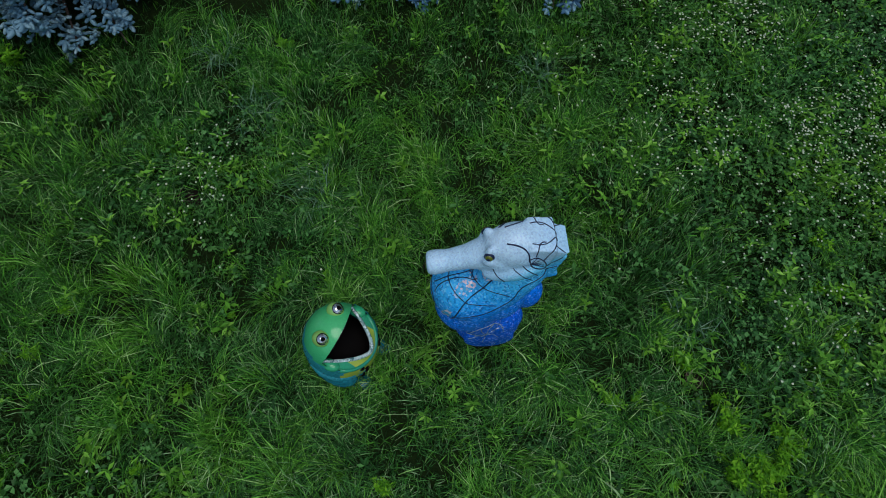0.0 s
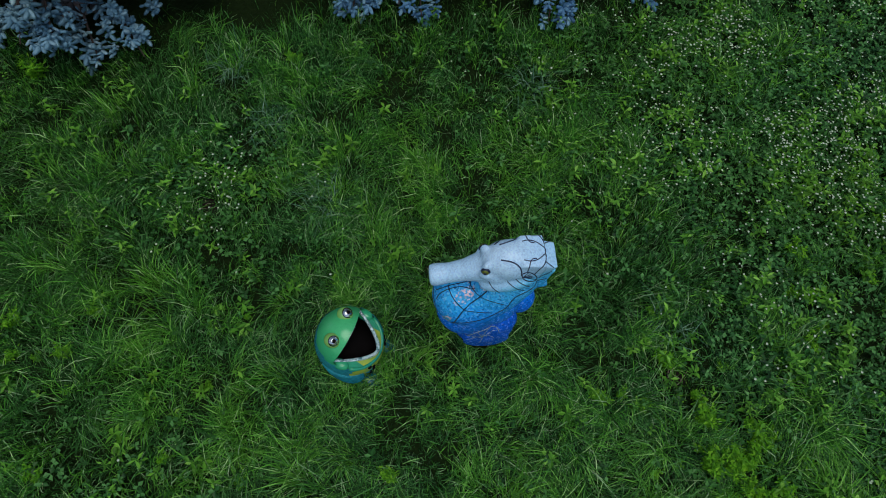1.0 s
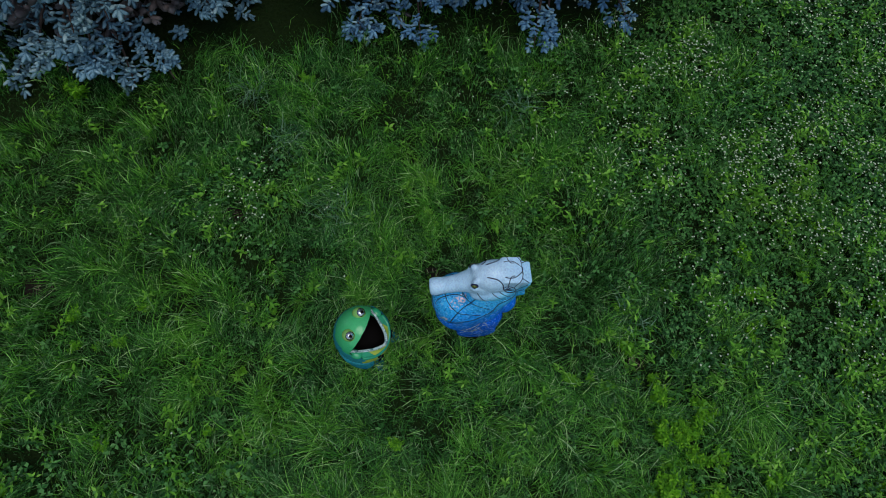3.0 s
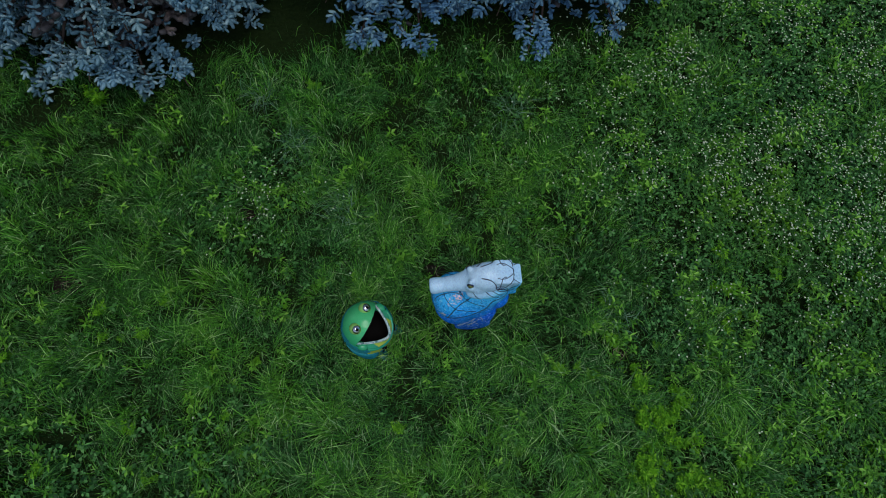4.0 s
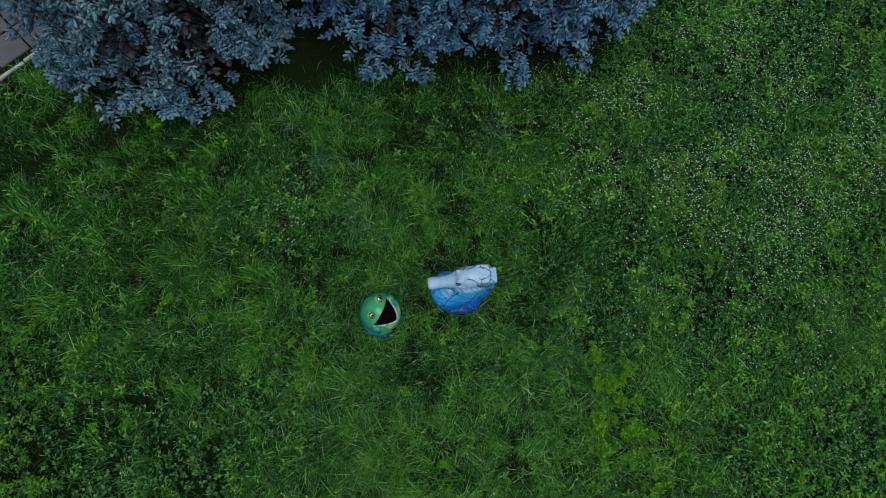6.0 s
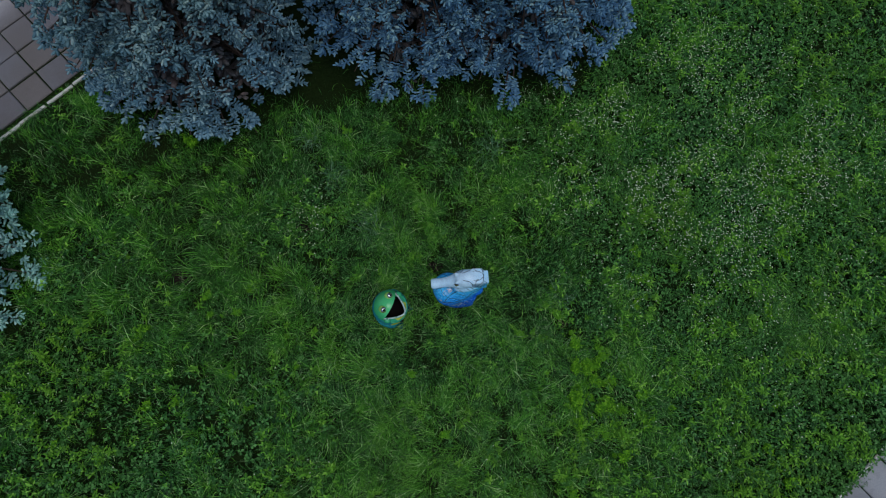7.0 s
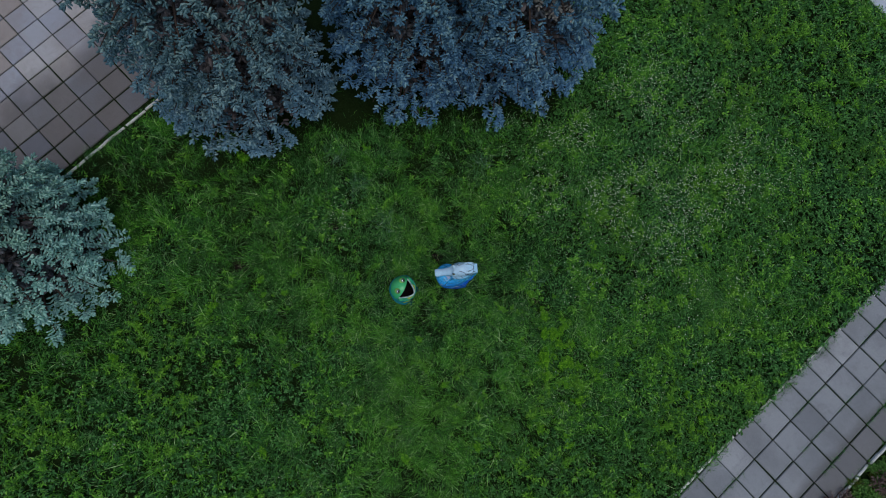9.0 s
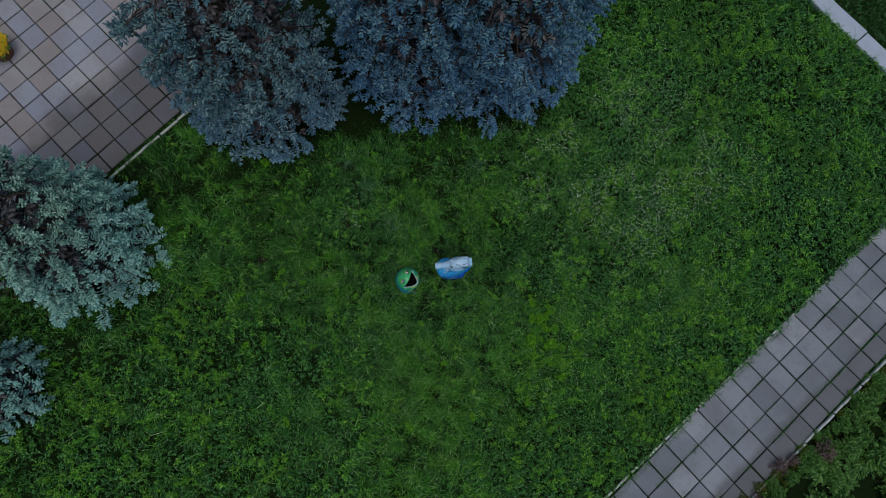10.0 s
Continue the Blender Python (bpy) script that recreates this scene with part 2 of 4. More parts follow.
# ---- plan: borders of the lawn ----
PATH_N, PATH_C = np.array((0.731, -0.682)), 5.19
PLAZA_N, PLAZA_C = np.array((-0.772, 0.636)), 7.06
STRIP_N, STRIP_C = np.array((0.695, 0.719)), 12.48


def side(n, x, y):
    return n[0] * x + n[1] * y


STATUES = ((0.01, 1.12, 0.17), (0.95, 1.41, 0.14))
SPOTS = ((0.58, 1.87, 0.085), (-3.13, 1.28, 0.15), (2.50, 1.22, 0.07), (-1.5, 2.25, 0.10))
# grass thinned at the spruces and the gap between; dark soil stands for shade
TREE_CLEARINGS = ((-3.55, 5.15, 1.75), (-0.4, 6.25, 1.75), (1.4, 6.25, 1.65), (-1.75, 5.25, 1.2), (-2.0, 6.6, 1.8), (-3.0, 7.5, 1.8), (-6.9, 1.15, 1.2), (-7.95, -1.95, 0.8))


def on_lawn(x, y, rag=0.0):
    ok = (side(PATH_N, x, y) < PATH_C + rag) & (side(PLAZA_N, x, y) < PLAZA_C + rag * 0.2) & (side(STRIP_N, x, y) < STRIP_C + rag * 0.3)
    for sx, sy, r in SPOTS:
        ok &= (x - sx) ** 2 + ((y - sy) * 1.4) ** 2 > r * r * 1.7
    for sx, sy, r in STATUES:
        ok &= (x - sx) ** 2 + (y - sy) ** 2 > r * r
    return ok


def clear_of_trees(x, y):
    ok = x == x
    for tx, ty, r in TREE_CLEARINGS:
        ok &= (x - tx) ** 2 + (y - ty) ** 2 > r * r
    return ok


# ---- ground ----
def ground():
    bm = bmesh.new()
    bmesh.ops.create_grid(bm, x_segments=2, y_segments=2, size=300)
    ob = part("ground", bm, ground_material())
    ob.location.z = GROUND
    tagged(ob, "dark lawn soil under grass, reaching far off", "ground", kind="structure")


ground()



# ---- lawn ----
rng = np.random.default_rng(7)
LEAN, LUSH, GAPS, CLOV, BARE, KIND, TUFT = Field(1, 0.55), Field(2, 0.9), Field(3, 0.22), Field(4, 1.1), Field(5, 0.45), Field(6, 1.3), Field(8, 0.11)


def scatter(count, x0, x1, y0, y1):
    return rng.uniform(x0, x1, count), rng.uniform(y0, y1, count)


def clover_share(x, y):
    """How far the clover and low weeds have taken over the grass."""
    right = 1 / (1 + np.exp(-(x - 3.0 + 0.35 * (y - 2)) * 1.6))
    low = 1 / (1 + np.exp((y + 0.6) * 2.0))
    patch = np.exp(-((x + 1.3) ** 2 / 0.7 + (y - 2.3) ** 2 / 0.35))
    left = np.exp(-((x + 4.4) ** 2 / 1.6 + (y + 0.6) ** 2 / 3))
    return np.clip(np.maximum.reduce([0.85 * right, 0.5 * low * (np.abs(x - 0.5) > 1), 0.75 * patch, 0.45 * left]) * (0.45 + 0.9 * CLOV(x, y)), 0, 1)


def blades(x, y, h, w, turn, lean):
    """Bent blades of grass: a root, a knee and a tip each."""
    n = len(x)
    d = np.stack([np.cos(turn), np.sin(turn)], 1)
    s = np.stack([-d[:, 1], d[:, 0]], 1)
    tw = rng.uniform(-0.9, 0.9, n)
    s = s * np.cos(tw)[:, None] + d * np.sin(tw)[:, None]
    V = np.zeros((n, 5, 3))
    root = np.stack([x, y], 1)
    for k, (up, out, wide) in enumerate(((0.0, 0.0, 0.8), (0.62, 0.38, 1.0))):
        mid = root + d * (lean * h * out)[:, None]
        for q, sign in enumerate((-0.5, 0.5)):
            V[:, 2 * k + q, :2] = mid + s * (sign * w * wide)[:, None]
            V[:, 2 * k + q, 2] = GROUND + h * up * (1 - 0.12 * lean)
    V[:, 4, :2] = root + d * (lean * h * 1.05)[:, None]
    V[:, 4, 2] = GROUND + h * np.clip(1.0 - 0.42 * lean, 0.25, 1)
    base = (np.arange(n) * 5)[:, None]
    F = np.concatenate([base + np.array([[0, 1, 3]]), base + np.array([[0, 3, 2]]), base + np.array([[2, 3, 4]])], 0)
    return V.reshape(-1, 3), F


def shade_share(x, y):
    """Where shade is built into the lawn by upright, sparser, duller grass: before the spruces and beside the frog."""
    got = 0.0
    for cx, cy, sx, sy in ((-2.7, 3.1, 1.9, 0.8), (0.2, 4.3, 2.0, 0.6), (-5.3, 2.6, 0.9, 0.7), (-1.6, 1.9, 0.9, 0.6), (-3.6, -0.7, 1.9, 1.0), (2.1, 2.2, 0.8, 0.9)):
        got = np.maximum(got, np.exp(-(((x - cx) / sx) ** 2 + ((y - cy) / sy) ** 2)))
    return got


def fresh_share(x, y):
    """Where a yellower, fresher grass grows among the dark one: broad drifts, broken into tufts, fewer where shade is
    built in.
    """
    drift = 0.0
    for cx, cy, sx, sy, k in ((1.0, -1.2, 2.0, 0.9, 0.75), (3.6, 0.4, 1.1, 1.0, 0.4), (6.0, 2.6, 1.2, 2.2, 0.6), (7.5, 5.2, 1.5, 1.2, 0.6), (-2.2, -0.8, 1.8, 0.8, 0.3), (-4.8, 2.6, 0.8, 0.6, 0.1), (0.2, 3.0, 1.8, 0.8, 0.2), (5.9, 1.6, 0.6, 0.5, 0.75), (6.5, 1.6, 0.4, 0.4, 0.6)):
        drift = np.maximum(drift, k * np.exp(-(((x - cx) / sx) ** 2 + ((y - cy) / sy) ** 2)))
    # fewer bright blades where the lawn is made to look shaded
    drift = drift - 0.6 * shade_share(x, y)
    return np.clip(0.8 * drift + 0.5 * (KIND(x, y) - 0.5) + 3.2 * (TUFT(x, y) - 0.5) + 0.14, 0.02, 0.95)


def lawn_grass():
    x, y = scatter(2150000, -9.6, 11.2, -4.2, 9.6)
    far = np.hypot((x - 1.0) / 4.6, (y - 2.0) / 3.6)
    keep = np.clip(1.25 - 0.62 * far, 0.2, 1)
    keep *= np.clip(2.4 * GAPS(x, y) - 0.22, 0.2, 1.12) * (1 - 0.5 * clover_share(x, y)) * (1 - 0.6 * clover_share(x, y) * (TUFT(x, y) < 0.44)) * (0.6 + 0.6 * LUSH(x, y)) * (1 - 0.3 * shade_share(x, y))
    for tx, ty, r in TREE_CLEARINGS:
        keep *= np.clip(((x - tx) ** 2 + (y - ty) ** 2) / r / r - 0.4, 0.02, 1)
    ok = (rng.random(len(x)) < keep * 0.9) & on_lawn(x, y, 0.3 * BARE(x, y) - 0.04)
    x, y, far = x[ok], y[ok], far[ok]
    n = len(x)
    h = rng.uniform(0.06, 0.16, n) * (0.7 + 0.75 * LUSH(x, y)) * (0.6 + 0.8 * GAPS(x, y)) * (0.5 + 1.0 * TUFT(x, y)) * rng.uniform(0.75, 1.35, n)
    edge = np.minimum(PATH_C - side(PATH_N, x, y), PLAZA_C - side(PLAZA_N, x, y))
    h *= np.clip(0.45 + edge, 0.4, 1)
    w = rng.uniform(0.0032, 0.0075, n) * np.clip(0.75 + 0.55 * far, 1, 1.9)
    turn = LEAN(x, y) * 4 * np.pi + rng.normal(0, 1.15, n)
    lean = np.clip(rng.normal(0.85, 0.4, n) * (1 - 0.5 * shade_share(x, y)), 0.05, 1.7)
    sets = [blades(x, y, h, w, turn, lean)]
    # long lodged tufts
    cx, cy = scatter(650, -6.5, 8, -2.5, 7)
    ok = on_lawn(cx, cy, -0.3) & (clover_share(cx, cy) < 0.55) & clear_of_trees(cx, cy)
    cx, cy = cx[ok], cy[ok]
    for bx, by, sx, sy, k in ((5.9, 1.6, 0.3, 0.3, 55), (6.5, 1.75, 0.25, 0.3, 30), (6.9, 4.3, 0.4, 0.4, 25), (0.9, -1.2, 0.8, 0.4, 40)):
        cx, cy = np.r_[cx, rng.normal(bx, sx, k)], np.r_[cy, rng.normal(by, sy, k)]
    m = 46
    tx, ty = np.repeat(cx, m) + rng.normal(0, 0.05, len(cx) * m), np.repeat(cy, m) + rng.normal(0, 0.05, len(cx) * m)
    ok = on_lawn(tx, ty, -0.05)
    tx, ty, t0 = tx[ok], ty[ok], np.repeat(LEAN(cx, cy) * 4 * np.pi, m)[ok]
    n = len(tx)
    sets.append(blades(tx, ty, rng.uniform(0.16, 0.32, n), rng.uniform(0.0024, 0.0048, n), t0 + rng.normal(0, 0.5, n), rng.uniform(0.8, 1.7, n)))
    # pale bluish tufts
    cx, cy = np.repeat((-1.62, -0.47, 2.45, -1.1, 1.25), 60), np.repeat((3.7, 2.38, 1.62, 3.15, 3.85), 60)
    n = len(cx)
    sets.append(blades(cx + rng.normal(0, 0.07, n), cy + rng.normal(0, 0.07, n), rng.uniform(0.18, 0.3, n), rng.uniform(0.004, 0.007, n), rng.uniform(0, 6.28, n), rng.uniform(0.5, 1.4, n)))
    V, F = joined(sets)
    lone = V.reshape(-1, 5, 3)[:, 0]
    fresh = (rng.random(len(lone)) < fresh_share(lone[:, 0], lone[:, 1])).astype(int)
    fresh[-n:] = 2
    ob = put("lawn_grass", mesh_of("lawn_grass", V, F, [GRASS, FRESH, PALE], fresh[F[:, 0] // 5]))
    tagged(ob, "tall uncut green grass lodged in tufts", "grass", kind="stuff")


def leaflets(c, out, up, length, width):
    """Folded leaflets: two triangles a side of the rib, from arrays of roots and directions."""
    s = np.cross(out, up)
    s /= np.linalg.norm(s, axis=1)[:, None] + 1e-9
    L, W = length[:, None], width[:, None]
    V = np.stack([c, c + out * L * 0.5 + s * W * 0.5 + up * W * 0.12, c + out * L + up * L * -0.1, c + out * L * 0.5 - s * W * 0.5 + up * W * 0.12], 1)
    base = (np.arange(len(c)) * 4)[:, None]
    F = np.concatenate([base + np.array([[0, 1, 2]]), base + np.array([[0, 2, 3]])], 0)
    return V.reshape(-1, 3), F


def clover():
    x, y = scatter(260000, -8.5, 10.8, -4.0, 9.2)
    far = np.hypot((x - 2.5) / 4.6, (y - 2.0) / 3.6)
    ok = (rng.random(len(x)) < clover_share(x, y) * np.clip(1.1 - 0.4 * far, 0.3, 1) * 0.8) & on_lawn(x, y, 0.02) & clear_of_trees(x, y)
    x, y, far = x[ok], y[ok], far[ok]
    n = len(x)
    h = rng.uniform(0.06, 0.17, n)
    a0 = rng.uniform(0, 2 * np.pi, n)
    sets = []
    size = rng.uniform(0.022, 0.045, n) * np.clip(0.8 + 0.4 * far, 1, 1.5)
    for k in range(3):
        a = a0 + k * 2.094 + rng.normal(0, 0.2, n)
        dip = rng.uniform(-0.5, 0.35, n)
        out = np.stack([np.cos(a), np.sin(a), dip], 1)
        out /= np.linalg.norm(out, axis=1)[:, None]
        up = np.tile([0.0, 0, 1], (n, 1)) + rng.normal(0, 0.25, (n, 3))
        sets.append(leaflets(np.stack([x, y, GROUND + h], 1), out, up, size, size * 0.8))
    V, F = joined(sets)
    tagged(put("clover", mesh_of("clover", V, F, [CLOVER])), "low clover and small broad-leaved weeds in the lawn", "clover", kind="stuff")


def clover_flowers():
    x, y = scatter(110000, -7, 10, -3.5, 9)
    share = clover_share(x, y)
    thick = np.exp(-((x - 4.3) ** 2 / 4 + (y - 4.1) ** 2 / 3.2)) * 1.9 + 0.8 * np.exp(-((x + 1.3) ** 2 / 0.5 + (y - 2.3) ** 2 / 0.3)) + 0.25 * np.exp(-((x - 1.9) ** 2 / 0.6 + (y - 4.2) ** 2 / 0.6)) + 0.03
    ok = (rng.random(len(x)) < np.clip(share * thick * np.clip(3.4 * (BARE(x, y) - 0.26), 0.1, 1.6), 0, 1) * 0.8) & on_lawn(x, y, -0.1)
    x, y = x[ok], y[ok]
    n = len(x)
    r = rng.uniform(0.006, 0.0098, n) * np.where(x > 1, 1.15, 1.15)
    c = np.stack([x, y, GROUND + rng.uniform(0.14, 0.24, n)], 1)
    unit = np.array([(1, 0, 0), (0.3, 0.95, 0), (-0.8, 0.6, 0), (-0.8, -0.6, 0), (0.3, -0.95, 0), (0, 0, 0.9), (0, 0, -0.8)])
    V = (c[:, None] + unit[None] * r[:, None, None]).reshape(-1, 3)
    tri = np.array([(k, (k + 1) % 5, 5) for k in range(5)] + [((k + 1) % 5, k, 6) for k in range(5)])
    F = ((np.arange(n) * 7)[:, None, None] + tri[None]).reshape(-1, 3)
    tagged(put("clover_flowers", mesh_of("clover_flowers", V, F, [FLOWER])), "small round white clover flower heads over the grass", "flowers", kind="stuff")


def broad_leaves():
    """Low rosettes of dock and plantain among the clover."""
    x, y = scatter(95000, -8, 10.3, -4, 8.5)
    ok = (rng.random(len(x)) < (0.045 + clover_share(x, y) * 0.95) * np.clip(3.2 * (BARE(x, y) - 0.3), 0.12, 1) * np.clip(0.2 + 2.6 * (TUFT(x, y) - 0.34), 0.08, 1.3)) & on_lawn(x, y, -0.1) & clear_of_trees(x, y)
    x, y = x[ok], y[ok]
    n = len(x)
    h, a0, size = rng.uniform(0.08, 0.2, n) * (0.55 + 0.9 * TUFT(x, y)), rng.uniform(0, 6.28, n), rng.uniform(0.034, 0.08, n)
    sets = []
    for k in range(7):
        a = a0 + k * 2.4 + rng.normal(0, 0.25, n)
        out = np.stack([np.cos(a), np.sin(a), rng.uniform(-0.25, 0.55, n)], 1)
        up = np.tile([0.0, 0, 1], (n, 1)) + rng.normal(0, 0.2, (n, 3))
        sets.append(leaflets(np.stack([x, y, GROUND + h * (0.6 + 0.09 * k)], 1), out, up, size * rng.uniform(0.7, 1.2, n), size * rng.uniform(0.3, 0.5, n)))
    V, F = joined(sets)
    bright = (3.0 * (TUFT(x, y) - 0.5) + 1.4 * (CLOV(y, x) - 0.5) + rng.normal(0.45, 0.25, n) < 0.5).astype(int)
    tagged(put("broad_leaves", mesh_of("broad_leaves", V, F, [BROAD, CLOVER], bright[(F[:, 0] // 4) % n])), "low broad-leaved green weeds spread through the lawn", "weeds", kind="stuff")


lawn_grass()
clover()
broad_leaves()
clover_flowers()


# ---- weeds ----
def weed_mesh(seed, stems, size):
    """A leafy weed: several stems, each with pairs of small toothed leaflets and a tuft at its tip."""
    r = np.random.default_rng(seed)
    sets, C, O, U, L = [], [], [], [], []
    for k in range(stems):
        a = k * 2.4 + r.normal(0, 0.3)
        reach, rise = size * r.uniform(0.15, 0.75), size * r.uniform(0.7, 1.35)
        o = np.array([math.cos(a), math.sin(a), 0.0])
        pts = [o * reach * u ** 1.4 + np.array([0, 0, rise * u * (1.15 - 0.3 * u)]) for u in (0.0, 0.35, 0.7, 1.0)]
        sets.append(tube(pts, [0.004, 0.0035, 0.0025, 0.0015], 3))
        for j in range(9):
            u = 0.3 + 0.7 * j / 8
            p = o * reach * u ** 1.4 + np.array([0, 0, rise * u * (1.15 - 0.3 * u)])
            for s in (0, 1):
                b = a + j * 2.4 + s * 3.14 + r.normal(0, 0.3)
                C.append(p)
                O.append((math.cos(b), math.sin(b), r.uniform(-0.15, 0.7)))
                U.append((r.normal(0, 0.25), r.normal(0, 0.25), 1.0))
                L.append(size * r.uniform(0.22, 0.42) * (1.1 - 0.45 * u))
    L = np.array(L)
    sets.append(leaflets(np.array(C), np.array(O), np.array(U), L, L * r.uniform(0.3, 0.5, len(L))))
    V, F = joined(sets)
    return mesh_of("weed", V, F, [WEED])


WEED_MESHES = [weed_mesh(30 + k, (9, 7, 11, 6)[k], (0.17, 0.13, 0.2, 0.11)[k]) for k in range(4)]


def weed(x, y, kind, turn, scale=1.0, label="bright green leafy weed standing in the grass"):
    ob = put("weed", WEED_MESHES[kind])
    ob.matrix_basis = pose(x, y, GROUND, 0, 0, turn) @ Matrix.Scale(scale, 4)
    tagged(ob, label, "weed", "weeds in the lawn")


for k, (x, y, s) in enumerate(((-1.07, 3.9, 0.95), (2.32, 1.5, 0.8), (3.66, 1.74, 0.95), (-1.83, -0.45, 0.85))):
    for dx, dy, q in ((0, 0, 1.0), (0.07, 0.03, 0.75), (-0.05, 0.06, 0.7)):
        weed(x + dx, y + dy, (1, 3, 1)[k % 3], 40 * k + 700 * dx, s * q, "pale green weed with jagged leaves in the grass")
weed(-3.42, 3.42, 2, 10, 1.1, "pale grey-green broad weed at the foot of a spruce")
wr = random.Random(11)
for cx, cy, sx, sy, n in ((2.9, 0.55, 0.2, 0.42, 44), (3.15, 0.05, 0.22, 0.28, 26), (-3.45, 0.45, 0.15, 0.25, 8), (4.6, 1.6, 1.3, 1.2, 42), (-4.6, -0.6, 1.2, 1.2, 20), (4.3, -0.3, 1.0, 0.9, 26), (-1.9, -0.4, 1.6, 0.8, 14), (0.8, -0.9, 2.0, 0.7, 12), (5.6, 3.6, 1.6, 1.5, 20), (2.75, 1.6, 0.5, 0.4, 6), (-1.2, 1.5, 1.2, 0.6, 8)):
    for k in range(n):
        x, y = wr.gauss(cx, sx), wr.gauss(cy, sy)
        if on_lawn(np.array([x]), np.array([y]), -0.25)[0] and (x - 0.02) ** 2 + (y - 1.12) ** 2 > 0.2 and not (0.4 < x < 1.5 and 1.1 < y < 1.9):
            weed(x, y, wr.randrange(4), wr.uniform(0, 360), wr.uniform(0.55, 0.95) * (1.05 if n > 43 or n == 26 else 1))


# ---- bare spots ----
def soil_spot(x, y, r, seed):
    q = random.Random(seed)
    bm = bmesh.new()
    bmesh.ops.create_circle(bm, cap_ends=True, segments=24, radius=r * 1.25)
    bmesh.ops.inset_region(bm, faces=bm.faces[:], thickness=r * 0.45)
    for v in bm.verts:
        k = 1 + 0.25 * math.sin(3 * math.atan2(v.co.y, v.co.x) + seed)
        v.co.x, v.co.y = v.co.x * k, v.co.y * k * 0.75
        v.co.z = 0.035 if v.co.length < r else 0.004
    base = empty("soil_patch", pose(x, y, GROUND), "bare dark soil patch with dry stems in the grass", "soil patch", "bare patches")
    part("soil", bm, SOIL, base)
    for k in range(9):
        a, b = q.uniform(0, 6.28), q.uniform(0.02, r)
        p = np.array([math.cos(a) * b, math.sin(a) * b * 0.7, 0.02])
        d = np.array([q.uniform(-1, 1), q.uniform(-1, 1), q.uniform(0.3, 1.0)]) * q.uniform(0.05, 0.11)
        V, F = tube([p, p + d * 0.6, p + d + np.array([0, 0, -0.02])], [0.003, 0.0025, 0.001], 4)
        put("dry_stem", mesh_of("dry_stem", V, F, [TWIG]), base)


for k, (x, y, r) in enumerate(SPOTS):
    soil_spot(x, y, r, k)


# ---- spruces ----
def finger_set(n_needles, seed):
    """One stubby shoot of unit length along x: a blunt bushy body, its outline broken by short needles."""
    r = np.random.default_rng(seed)
    V, F = tube([(0, 0, 0), (0.35, 0, 0.01), (0.86, 0, 0.015)], [0.12, 0.25, 0.2], 4, False)
    V = V + r.normal(0, 0.018, V.shape)
    V = np.vstack([V, [[1.04, 0, 0.01]]])
    F = np.vstack([F, [(8 + j, 8 + (j + 1) % 4, 12) for j in range(4)]])
    sets = [(V, F)]
    for k in range(n_needles):
        u = 0.2 + 0.8 * (k + 0.5) / n_needles
        a = k * 2.399 + r.normal(0, 0.3)
        rad = np.array([0, math.cos(a), math.sin(a) + 0.15])
        d = rad * 0.3 + np.array([0.24, 0, 0])
        p = np.array([u * 0.85, 0, 0])
        s = np.cross(d, (1, 0.2, 0.1))
        s = s / (np.linalg.norm(s) + 1e-9) * 0.075
        sets.append((np.array([p - s, p + s, p + d]), np.array([(0, 1, 2)])))
    return joined(sets)


FINGERS = [finger_set(4, k) for k in range(4)]
COARSE = finger_set(2, 9)


def spray(seed, coarse=False):
    """A flat twig: a leading shoot with pairs of side shoots."""
    r = np.random.default_rng(seed)
    sets = []
    for k, (at, ang, ln) in enumerate(((0.075, 0, 0.12), (0.055, 48, 0.10), (0.05, -50, 0.10), (-0.01, 70, 0.105), (-0.015, -72, 0.105), (0.03, 10, 0.085), (-0.075, 85, 0.09), (-0.08, -88, 0.09))):
        if coarse and k > 3:
            continue
        V, F = COARSE if coarse else FINGERS[k % 4]
        a, lift = radians(ang + r.normal(0, 9)), r.normal(0.22, 0.25) + (0.9 if k == 5 else 0.25 if k > 5 else 0)
        d = np.array([math.cos(a) * math.cos(lift), math.sin(a) * math.cos(lift), math.sin(lift)])
        s = np.array([-math.sin(a), math.cos(a), 0])
        M = np.stack([d, s, np.cross(d, s)], 1) * ln * r.uniform(0.85, 1.15)
        sets.append((V @ M.T + np.array([at, 0, 0]), F))
    return joined(sets)


SPRAYS = [spray(60 + k) for k in range(5)]
ROUGH = [spray(80 + k, True) for k in range(2)]


